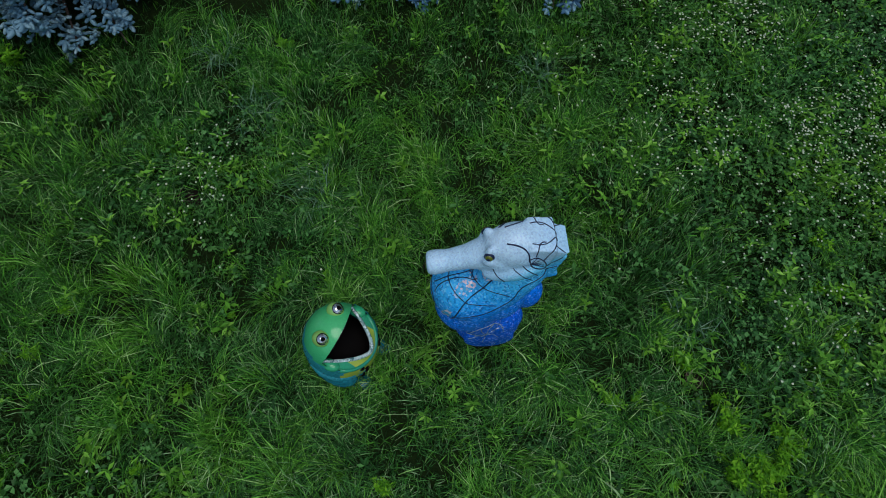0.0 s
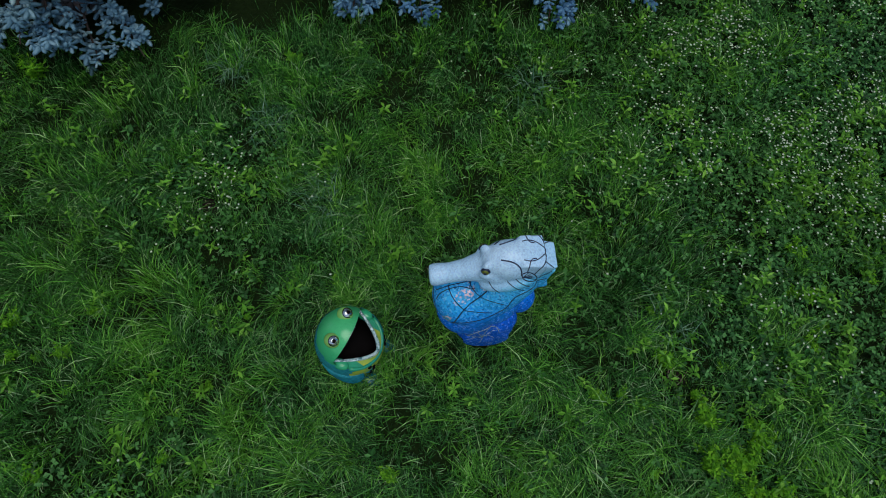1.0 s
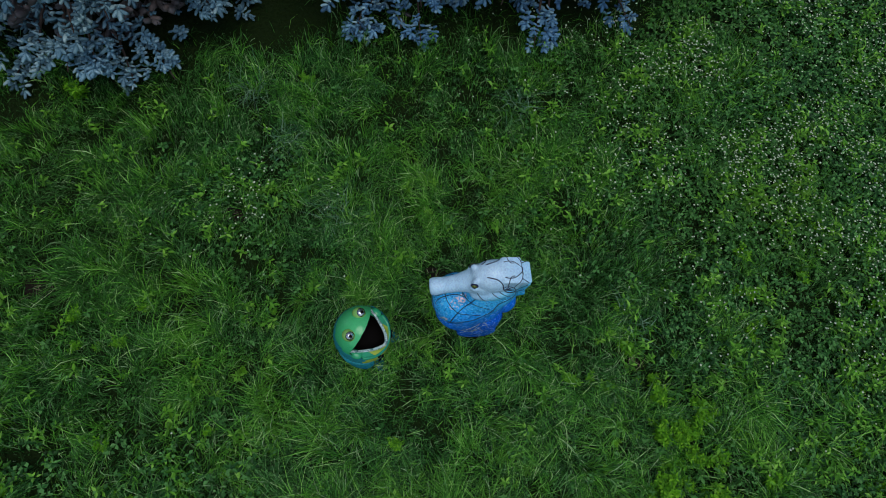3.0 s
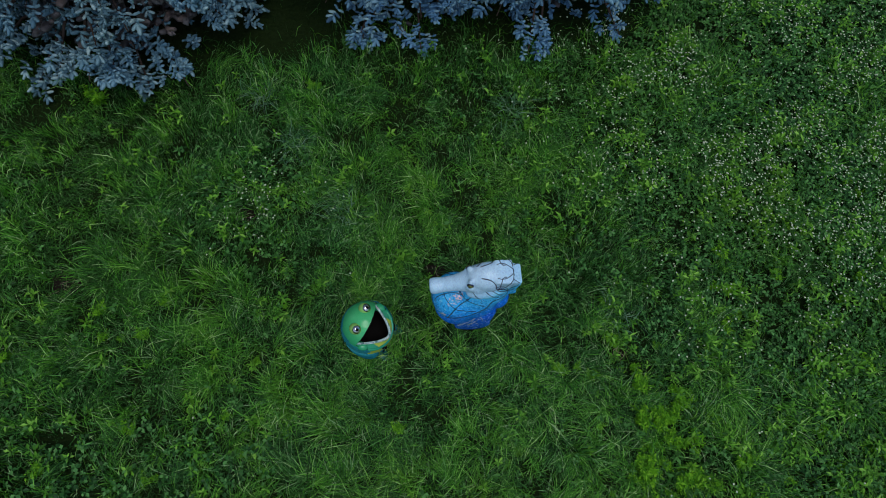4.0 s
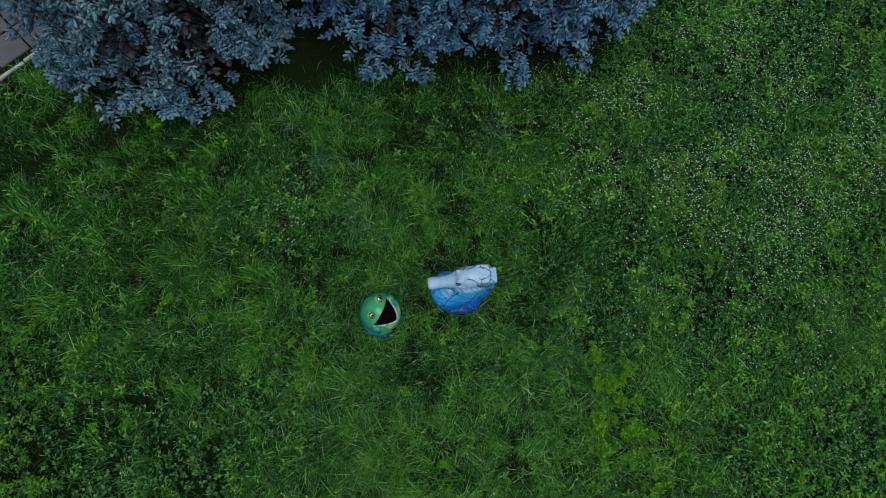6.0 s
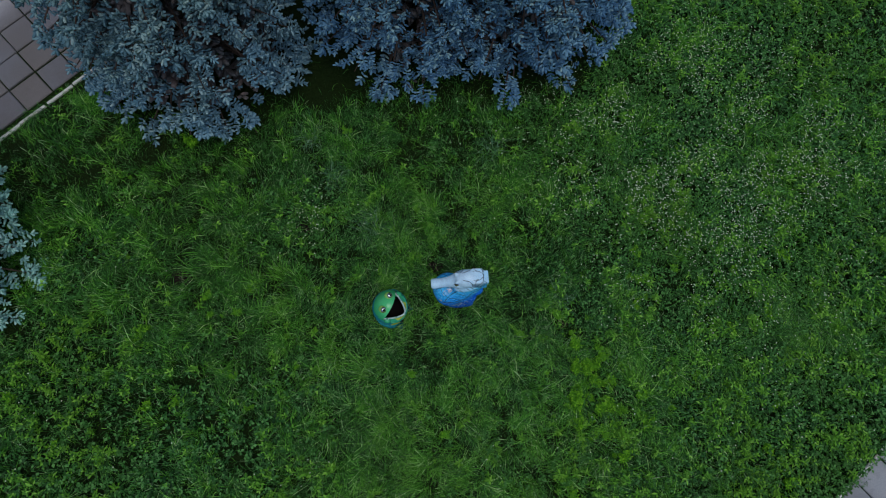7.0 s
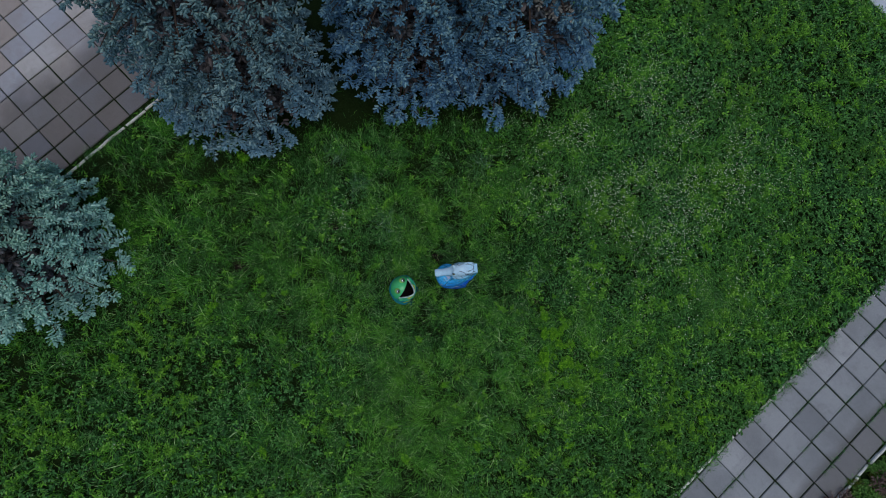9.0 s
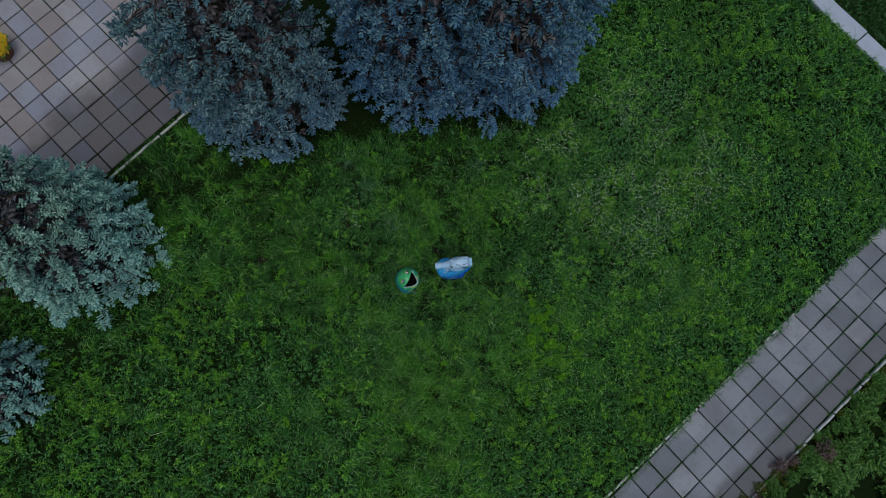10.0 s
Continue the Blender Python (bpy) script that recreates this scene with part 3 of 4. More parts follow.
def spruce(name, x, y, height, profile, count, facing, needles, seed, label, a_gap=False, dry=None):
    """A spruce clothed to the ground: trunk, limbs in whorls, and sprays of shoots on its outside."""
    r = np.random.default_rng(seed)
    base = empty(name, pose(x, y, GROUND), label, "spruce tree", "blue spruces by the lawn")
    V, F = tube([(0, 0, 0), (0.02, 0, height * 0.3), (0, 0.02, height * 0.7), (0, 0, height)], [0.17, 0.13, 0.07, 0.015], 10)
    put("trunk", mesh_of("trunk", V, F, [BARK], smooth=True), base)
    radius = lambda z: np.interp(z, [p[0] for p in profile], [p[1] for p in profile])
    tips = []
    z = 0.28
    while z < height - 0.5:
        n = 15 if z < 3 else 10
        for k in range(n):
            a = 2 * math.pi * k / n + r.uniform(0, 0.7) + z * 1.7
            R = float(radius(z)) * r.uniform(0.94, 1.03)
            o = np.array([math.cos(a), math.sin(a), 0])
            pts = [o * R * u + np.array([0, 0, z + 0.22 * math.sin(u * 2.2) - 0.32 * u * u * min(1, R)]) for u in (0.05, 0.35, 0.7, 1.0)]
            pts = [np.array([p[0], p[1], max(p[2], 0.1)]) for p in pts]
            Vl, Fl = tube(pts, [0.035, 0.026, 0.016, 0.006], 5)
            put("limb", mesh_of("limb", Vl, Fl, [BARK], smooth=True), base)
            tips.append((a, z, R, np.array(pts)))
        z += 0.42 + 0.02 * z
    sets, inner_sets, pale = [], [], []
    per = count / len(tips)
    area = np.array([t[2] for t in tips])
    for (a, z, R, pts), share in zip(tips, area / area.mean()):
        front = math.cos(a - facing)
        n = int(per * share * (1.9 if front > -0.2 else 0.8 if front > -0.75 and a_gap else 0.15) * (1.25 if z < 2.7 else 1.25 if z < height * 0.62 else 0.2) + r.random())
        for k in range(n):
            u = 1 - 0.66 * r.random() ** 1.25
            seg = min(int(u * 3), 2)
            us = (0.05, 0.35, 0.7, 1.0)
            f = np.clip((u - us[seg]) / (us[seg + 1] - us[seg]), 0, 1) if seg < 3 else 1
            p = pts[seg] * (1 - f) + pts[seg + 1] * f
            spread = 0.5 * (1.15 - u) * R
            sideways = r.normal(0, spread * 0.55)
            t = np.array([-math.sin(a), math.cos(a), 0])
            p = p + t * sideways + np.array([0, 0, -0.25 * abs(sideways) + r.normal(0.02, 0.07)])
            p[2] = max(p[2], 0.09)
            head = a + np.clip(sideways / max(0.3, spread), -1.2, 1.2) * 0.5 + r.normal(0, 0.25)
            dip = r.normal(-0.05, 0.4)
            d = np.array([math.cos(head) * math.cos(dip), math.sin(head) * math.cos(dip), math.sin(dip)])
            s = np.array([-math.sin(head), math.cos(head), 0])
            roll = r.normal(0, 0.35)
            up = np.cross(d, s)
            s, up = s * math.cos(roll) + up * math.sin(roll), up * math.cos(roll) - s * math.sin(roll)
            M = np.stack([d, s, up], 1) * (r.uniform(1.1, 1.6) if u < 0.55 else r.uniform(0.55, 0.86))
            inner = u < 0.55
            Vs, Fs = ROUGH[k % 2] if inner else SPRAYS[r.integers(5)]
            (inner_sets if inner else pale if dry and np.linalg.norm(p - np.array(dry[:3])) < dry[3] * r.uniform(0.6, 1.2) else sets).append((Vs @ M.T + p, Fs))
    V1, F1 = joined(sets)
    V2, F2 = joined(inner_sets)
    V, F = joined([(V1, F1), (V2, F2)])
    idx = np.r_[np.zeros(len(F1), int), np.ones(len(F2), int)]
    put("crown", mesh_of("crown", V, F, [needles, NEEDLE_INNER], idx, True), base)
    if pale:
        for V, F in pale:
            put("withered_twig", mesh_of("withered_twig", V, F, [NEEDLE_DRY], smooth=True), base, "pale brownish withered twig")


COLUMN = lambda r, h, f=1.06: ((0.0, r * 1.1), (2.0, r * 1.04), (4.2, r * f), (5.5, r * 0.84), (h, 0.1))
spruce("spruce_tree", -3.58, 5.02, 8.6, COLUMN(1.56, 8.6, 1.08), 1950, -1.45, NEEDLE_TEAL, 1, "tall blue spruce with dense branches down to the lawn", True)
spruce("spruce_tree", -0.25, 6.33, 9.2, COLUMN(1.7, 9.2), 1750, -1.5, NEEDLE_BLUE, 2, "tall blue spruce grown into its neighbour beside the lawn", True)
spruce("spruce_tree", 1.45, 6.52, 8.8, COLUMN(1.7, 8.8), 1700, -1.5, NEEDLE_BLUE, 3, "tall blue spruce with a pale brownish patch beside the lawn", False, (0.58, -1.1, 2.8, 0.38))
spruce("spruce_tree", -6.87, 1.12, 7.6, ((0, 1.72), (1.0, 1.56), (2.2, 1.28), (4.0, 0.95), (7.6, 0.08)), 1600, 0.0, NEEDLE_GREEN, 4, "slender silvery green spruce at the edge of the paving")
spruce("spruce_tree", -7.95, -1.95, 6.8, ((0, 1.05), (1.0, 0.95), (2.2, 0.8), (4.0, 0.6), (6.8, 0.08)), 640, 0.1, NEEDLE_GREEN, 5, "silvery green spruce with loose low branches over the lawn")


# ---- statues: one mesh each ----
def statue_materials():
    def mosaic(name, stops, axis_lo, axis_hi, cell, rough, spread, spec=0.45, relief=0.35, speck=0.2, tilt=0.0, chips=0.0):
        m, nodes, links, b = material(name, rough, 0, spec)
        tc = nodes.new("ShaderNodeTexCoord")
        vor = nodes.new("ShaderNodeTexVoronoi")
        vor.inputs["Scale"].default_value = 1 / cell
        links.new(tc.outputs["Object"], vor.inputs["Vector"])
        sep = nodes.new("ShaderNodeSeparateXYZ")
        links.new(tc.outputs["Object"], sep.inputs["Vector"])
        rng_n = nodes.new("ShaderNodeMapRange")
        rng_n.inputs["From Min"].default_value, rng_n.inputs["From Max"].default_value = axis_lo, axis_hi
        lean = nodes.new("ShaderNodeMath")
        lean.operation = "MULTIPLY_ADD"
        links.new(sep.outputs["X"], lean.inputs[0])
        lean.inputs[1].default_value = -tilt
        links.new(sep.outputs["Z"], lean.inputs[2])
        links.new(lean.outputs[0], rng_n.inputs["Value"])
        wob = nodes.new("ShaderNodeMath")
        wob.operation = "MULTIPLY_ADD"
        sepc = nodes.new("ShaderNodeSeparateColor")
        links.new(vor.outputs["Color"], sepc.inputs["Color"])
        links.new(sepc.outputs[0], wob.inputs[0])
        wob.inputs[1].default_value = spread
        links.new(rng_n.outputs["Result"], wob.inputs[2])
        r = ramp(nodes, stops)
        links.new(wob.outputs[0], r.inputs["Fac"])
        tone = nodes.new("ShaderNodeMapRange")
        tone.inputs["To Min"].default_value, tone.inputs["To Max"].default_value = 1 - speck, 1 + speck
        links.new(sepc.outputs[1], tone.inputs["Value"])
        cmb = nodes.new("ShaderNodeCombineColor")
        for k in range(3):
            links.new(tone.outputs["Result"], cmb.inputs[k])
        col = mix(nodes, links, 1.0, r.outputs["Color"], cmb.outputs[0], "MULTIPLY")
        if chips:
            glint = ramp(nodes, [(0.84, (0, 0, 0)), (0.93, (1, 1, 1))])
            deep = ramp(nodes, [(0.16, (1, 1, 1)), (0.24, (0, 0, 0))])
            for k in (glint, deep):
                links.new(sepc.outputs[2], k.inputs["Fac"])
            g = nodes.new("ShaderNodeMath")
            g.operation, g.inputs[1].default_value = "MULTIPLY", chips
            links.new(glint.outputs["Color"], g.inputs[0])
            col = mix(nodes, links, g.outputs[0], col, (0.2, 0.26, 0.3), "ADD")
            d = nodes.new("ShaderNodeMath")
            d.operation, d.inputs[1].default_value = "MULTIPLY", chips
            links.new(deep.outputs["Color"], d.inputs[0])
            col = mix(nodes, links, d.outputs[0], col, mix(nodes, links, 1.0, col, (0.3, 0.45, 0.68), "MULTIPLY"))
        links.new(col, b.inputs["Base Color"])
        bump(nodes, links, b, vor.outputs["Distance"], relief, 0.004)
        return m

    return {
        "horse": mosaic("blue_mosaic", [(0.0, (0.002, 0.1, 0.52)), (0.12, (0.003, 0.125, 0.7)), (0.4, (0.004, 0.17, 0.95)), (0.6, (0.005, 0.29, 1.0)), (0.72, (0.04, 0.5, 1.0)), (0.79, (0.08, 0.6, 1.0)), (0.84, (0.2, 0.72, 1.0)), (0.872, (0.44, 0.76, 1.0)), (1.0, (0.60, 0.84, 1.0))], 0.1, 1.75, 0.0105, 0.25, 0.03, 0.22, 0.2, 0.2, 0.42, 0.75),
        "head": mosaic("white_glitter_mosaic", [(0.0, (0.002, 0.1, 0.52)), (0.12, (0.003, 0.125, 0.7)), (0.4, (0.004, 0.17, 0.95)), (0.6, (0.005, 0.29, 1.0)), (0.72, (0.04, 0.5, 1.0)), (0.79, (0.08, 0.6, 1.0)), (0.84, (0.2, 0.72, 1.0)), (0.872, (0.44, 0.76, 1.0)), (1.0, (0.60, 0.84, 1.0))], 0.1, 1.75, 0.008, 0.2, 0.02, 0.3, 0.15, 0.1, 0.42, 0.22),
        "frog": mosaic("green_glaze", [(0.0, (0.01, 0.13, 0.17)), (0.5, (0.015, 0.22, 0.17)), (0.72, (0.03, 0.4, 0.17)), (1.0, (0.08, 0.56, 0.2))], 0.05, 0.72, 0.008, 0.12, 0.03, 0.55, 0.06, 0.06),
        "lid": simple("pale_green_lid_glaze", (0.16, 0.5, 0.12), (0.34, 0.6, 0.14), 9, 0.12, 0.55, 0),
        "teal": mosaic("teal_mosaic", [(0.0, (0.005, 0.12, 0.2)), (1.0, (0.02, 0.26, 0.3))], 0, 0.6, 0.012, 0.25, 0.4),
        "belly": simple("yellow_belly_glaze", (0.62, 0.62, 0.03), (0.06, 0.36, 0.10), 9, 0.2, 0.6, 0),
        "lip": mosaic("pale_lip_beads", [(0.0, (0.05, 0.16, 0.16)), (0.4, (0.3, 0.5, 0.48)), (1.0, (0.75, 0.85, 0.83))], 0, 100, 0.011, 0.15, 0.9, 0.6, 0.6, 0.3),
        # black for pupils and finger tips, and for the shade painted inside the mouth
        "black": simple("black_glaze_and_mouth_shade", (0.003, 0.003, 0.003), (0.007, 0.006, 0.006), 20, 0.8, 0.06, 0),
        "eye": simple("silver_eye_glass", (0.55, 0.6, 0.6), (0.92, 0.95, 0.94), 60, 0.15, 0.9, 0),
        "line": simple("dark_joint_line", (0.004, 0.010, 0.04), (0.008, 0.022, 0.09), 30, 0.4, 0.4, 0),
        "pink": mosaic("pink_glitter_mosaic", [(0.0, (0.02, 0.38, 0.85)), (0.62, (0.10, 0.55, 0.9)), (0.72, (0.62, 0.6, 0.72)), (1.0, (0.85, 0.72, 0.75))], 0, 100, 0.013, 0.2, 1.0),
        "olive": simple("olive_iris", (0.2, 0.22, 0.03), (0.1, 0.12, 0.02), 90, 0.1, 0.8, 0),
    }


SM = statue_materials()
SM["eye"].node_tree.nodes["Principled BSDF"].inputs["Metallic"].default_value = 0.9


def ball(bm, c, r, mat, seg=20, rot=None):
    m = Matrix.Translation(c) @ (rot or Matrix()) @ Matrix.Diagonal((*r, 1))
    got = bmesh.ops.create_uvsphere(bm, u_segments=seg, v_segments=seg // 2 + 2, radius=1, matrix=m)
    for v in got["verts"]:
        for f in v.link_faces:
            f.material_index = mat
            f.smooth = True


def add_tube(bm, pts, rad, mat, sides=8):
    V, F = tube(pts, rad, sides)
    vs = [bm.verts.new(v) for v in V]
    for f in F:
        face = bm.faces.new([vs[i] for i in f])
        face.material_index, face.smooth = mat, True


def frog_statue():
    """Facing +x about its own foot."""
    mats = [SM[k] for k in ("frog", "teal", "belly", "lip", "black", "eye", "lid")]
    A, C, H = 0.252, 0.36, 0.345

    def shell(f, s, grow=1.0):
        q = max(0.0, 1 - (f * f + s * s) / (A * grow) ** 2)
        return C + H * grow * math.sqrt(q)

    bm = bmesh.new()
    bmesh.ops.create_uvsphere(bm, u_segments=56, v_segments=40, radius=1, matrix=Matrix.Translation((0, 0, C)) @ Matrix.Diagonal((A, A, H + 0.02, 1)))
    left, right, top, low = Vector((0.0, 0.208, 0.55)), Vector((0.0, -0.208, 0.55)), Vector((0.06, 0, 0.694)), Vector((0.25, 0, 0.42))
    n_up = (left - right).cross(top - right).normalized()
    n_lo = (left - right).cross(low - right).normalized()
    for p, n in ((top, n_up), (low, n_lo)):
        bmesh.ops.bisect_plane(bm, geom=bm.verts[:] + bm.edges[:] + bm.faces[:], plane_co=p, plane_no=n, dist=1e-5)
    sgn_u = 1 if (Vector((0.2, 0, 0.6)) - top).dot(n_up) > 0 else -1
    sgn_l = 1 if (Vector((0.2, 0, 0.6)) - low).dot(n_lo) > 0 else -1
    mouth = [f for f in bm.faces if (f.calc_center_median() - top).dot(n_up) * sgn_u > 0 and (f.calc_center_median() - low).dot(n_lo) * sgn_l > 0 and f.calc_center_median().x > -0.02]
    bmesh.ops.delete(bm, geom=mouth, context="FACES")
    for f in bm.faces:
        f.smooth = True
        c = f.calc_center_median()
        if c.x > 0.0 and 0.1 < c.z < 0.56 and abs(c.y) < 0.225 and c.z < 0.64 - abs(c.y):
            f.material_index = 2
        elif c.z < 0.52 - 0.25 * c.x:
            f.material_index = 1
    for v in bm.verts:
        v.co.z = max(v.co.z, 0.0)
    # the hollow behind the mouth, its shade painted on as a black inner skin
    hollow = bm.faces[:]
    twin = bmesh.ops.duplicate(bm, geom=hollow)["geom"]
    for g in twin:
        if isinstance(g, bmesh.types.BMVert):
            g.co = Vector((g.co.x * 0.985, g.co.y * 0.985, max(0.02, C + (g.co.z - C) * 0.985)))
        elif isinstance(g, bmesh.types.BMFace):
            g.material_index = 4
    # black ball low in the hollow, hiding the grass inside
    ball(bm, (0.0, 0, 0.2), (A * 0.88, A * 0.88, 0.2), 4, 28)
    # lips along both edges of the mouth
    up_edge, lo_edge, rim = [], [], []
    for k in range(25):
        u = -1 + 2 * k / 24
        s = 0.207 * u
        f = 0.06 * (1 - u * u)
        up_edge.append((f, s, shell(f, s) - 0.002))
        rim_f = 0.2
        for _ in range(12):
            zz = 0.55 - 0.52 * rim_f
            rim_f = math.sqrt(max(0, A * A * (1 - ((zz - C) / (H + 0.02)) ** 2) - s * s))
        rim.append((rim_f * 0.99, s * 0.99, zz - 0.012))
        lo_edge.append((min(rim_f, 0.232 * (1 - abs(u) ** 1.7)), s * 0.97, 0.45 + 0.1 * abs(u) ** 1.5))
    for k in range(24):
        face = bm.faces.new([bm.verts.new(p) for p in (rim[k], rim[k + 1], lo_edge[k + 1], lo_edge[k])])
        face.material_index, face.smooth = 2 if 3 < k < 20 else 0, True
    add_tube(bm, [(p[0] * 0.985, p[1] * 0.985, p[2]) for p in rim], [0.014] * 25, 0, 6)
    add_tube(bm, lo_edge, [0.010 + 0.004 * abs(math.sin(k / 24 * math.pi)) for k in range(25)], 3, 8)
    add_tube(bm, up_edge, [0.005] * 25, 3, 6)
    for s in (-1, 1):
        ball(bm, (0.045, 0.196 * s, 0.505), (0.06, 0.04, 0.03), 0, 16)
    # eyes on bulging lids
    for s in (-1, 1):
        ball(bm, (-0.04, 0.1 * s, 0.685), (0.058, 0.052, 0.054), 6, 18)
        d = Vector((0.42, 0.16 * s, 0.8)).normalized()
        c = Vector((-0.04, 0.1 * s, 0.685)) + d * 0.022
        ball(bm, c, (0.041, 0.041, 0.041), 5, 16)
        q = d.to_track_quat("Z", "Y").to_matrix().to_4x4()
        ball(bm, c + d * 0.037, (0.015, 0.015, 0.008), 4, 12, q)
        ring = [c + d * 0.022 + q.to_3x3() @ Vector((0.036 * math.cos(a), 0.036 * math.sin(a), 0)) for a in [j * math.pi / 10 for j in range(21)]]
        add_tube(bm, ring, [0.0018] * 21, 4, 5)
    # arms folded over the belly, with dark finger tips
    for s in (-1, 1):
        arm = [(math.cos(a) * 0.232, math.sin(a) * 0.232 * s, z) for a, z in ((2.0, 0.42), (1.65, 0.38), (1.3, 0.345), (1.0, 0.33), (0.72, 0.335))]
        add_tube(bm, arm, [0.024, 0.04, 0.04, 0.034, 0.028], 1, 10)
        for k, (a, z) in enumerate(((0.5, 0.39), (0.38, 0.35), (0.4, 0.30), (0.54, 0.265))):
            p0, p1 = arm[-1], (math.cos(a) * 0.243, math.sin(a) * 0.243 * s, z)
            add_tube(bm, [p0, p1], [0.018, 0.014], 1, 8)
            ball(bm, p1, (0.02, 0.02, 0.02), 4, 10)
    # haunches and feet
    for s in (-1, 1):
        ball(bm, (0.02, 0.165 * s, 0.14), (0.15, 0.09, 0.13), 1, 20)
        ball(bm, (0.17, 0.14 * s, 0.03), (0.11, 0.06, 0.032), 1, 16)
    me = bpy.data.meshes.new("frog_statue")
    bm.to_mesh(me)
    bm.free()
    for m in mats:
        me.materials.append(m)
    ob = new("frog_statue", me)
    ob.matrix_basis = pose(0.01, 1.125, GROUND, 0, 0, -15.7)
    tagged(ob, "glazed green frog statue with a wide open dark mouth", "statue")


HORSE = pose(0.95, 1.36, GROUND, 0, 0, 10.4)


def seahorse_skin():
    """The seahorse's body about its own foot: the snout points to -x, the back of the head to +x."""
    bm = bmesh.new()

    def limb(pts, rad, deep=1.0, sides=24):
        V, F = tube(pts, rad, sides)
        vs = [bm.verts.new((v[0], v[1] * deep, v[2])) for v in V]
        for f in F:
            bm.faces.new([vs[i] for i in f])

    def plate(c, size, tilt):
        m = Matrix.Translation(c) @ Matrix.Rotation(radians(tilt), 4, "Y") @ Matrix.Diagonal((*size, 1))
        bmesh.ops.create_cube(bm, size=2, matrix=m)

    def drum(c, r, depth):
        m = Matrix.Translation(c) @ Matrix.Rotation(radians(90), 4, "X")
        bmesh.ops.create_cone(bm, cap_ends=True, segments=40, radius1=r, radius2=r, depth=depth, matrix=m)

    # snout with a flared end, cheeks, brow horns and crown
    limb([(-0.375, 0, 1.455), (-0.368, 0, 1.455), (-0.33, 0, 1.46), (-0.26, 0, 1.475), (-0.17, 0, 1.505), (-0.08, 0, 1.54), (0.0, 0, 1.56)], [0.03, 0.062, 0.068, 0.06, 0.066, 0.088, 0.115])
    ball(bm, (0.02, 0, 1.555), (0.15, 0.118, 0.125), 0, 28)
    ball(bm, (0.085, 0, 1.615), (0.175, 0.115, 0.135), 0, 28)
    for s in (-1, 1):
        ball(bm, (0.06, 0.085 * s, 1.50), (0.155, 0.06, 0.07), 0, 24, Matrix.Rotation(radians(-8), 4, "Y"))
        ball(bm, (-0.055, 0.072 * s, 1.60), (0.045, 0.032, 0.032), 0, 16)
        ball(bm, (-0.062, 0.055 * s, 1.665), (0.026, 0.022, 0.04), 0, 14)
    # the stepped crest down the back of the head
    plate((0.18, 0, 1.62), (0.07, 0.095, 0.11), 8)
    plate((0.24, 0, 1.575), (0.055, 0.08, 0.11), 24)
    plate((0.27, 0, 1.50), (0.055, 0.07, 0.09), 12)
    plate((0.255, 0, 1.40), (0.06, 0.075, 0.08), -14)
    # neck, chest and belly
    limb([(0.17, 0, 1.53), (0.15, 0, 1.38), (0.06, 0, 1.22), (-0.06, 0, 1.06), (-0.10, 0, 0.85), (-0.07, 0.02, 0.62), (0.0, 0.03, 0.42)], [0.11, 0.14, 0.165, 0.185, 0.18, 0.165, 0.14])
    ball(bm, (-0.15, 0.025, 1.03), (0.205, 0.2, 0.24), 0, 32)
    ball(bm, (-0.13, 0.02, 0.80), (0.2, 0.19, 0.26), 0, 32)
    ball(bm, (0.02, 0, 1.0), (0.2, 0.17, 0.26), 0, 32)
    ball(bm, (-0.04, 0.03, 0.55), (0.18, 0.15, 0.22), 0, 28)
    # dorsal fin
    ball(bm, (0.225, 0.01, 0.92), (0.1, 0.09, 0.17), 0, 24)
    ball(bm, (0.13, 0, 1.0), (0.13, 0.08, 0.2), 0, 24)
    # the coiled tail
    ball(bm, (0.045, 0.035, 0.24), (0.228, 0.128, 0.228), 0, 32)
    drum((0.045, 0.035, 0.24), 0.175, 0.24)
    ball(bm, (0.11, 0.03, 0.42), (0.165, 0.115, 0.17), 0, 28)
    me = bpy.data.meshes.new("rough_skin")
    bmesh.ops.recalc_face_normals(bm, faces=bm.faces[:])
    bm.to_mesh(me)
    bm.free()
    rough = bpy.data.objects.new("rough_skin", me)
    scene.collection.objects.link(rough)
    mod = rough.modifiers.new("skin", "REMESH")
    mod.mode, mod.voxel_size, mod.use_smooth_shade = "VOXEL", 0.0095, True
    sm = rough.modifiers.new("smooth", "SMOOTH")
    sm.factor, sm.iterations = 0.5, 9
    skin = bpy.data.meshes.new_from_object(rough.evaluated_get(bpy.context.evaluated_depsgraph_get()))
    bpy.data.objects.remove(rough)
    bm = bmesh.new()
    bm.from_mesh(skin)
    for v in bm.verts:
        v.co.z = max(v.co.z, 0.0)
    for f in bm.faces:
        f.smooth, f.material_index = True, 0
    return bm


LEAN_SIN, LEAN_COS = math.sin(radians(62)), math.cos(radians(62))


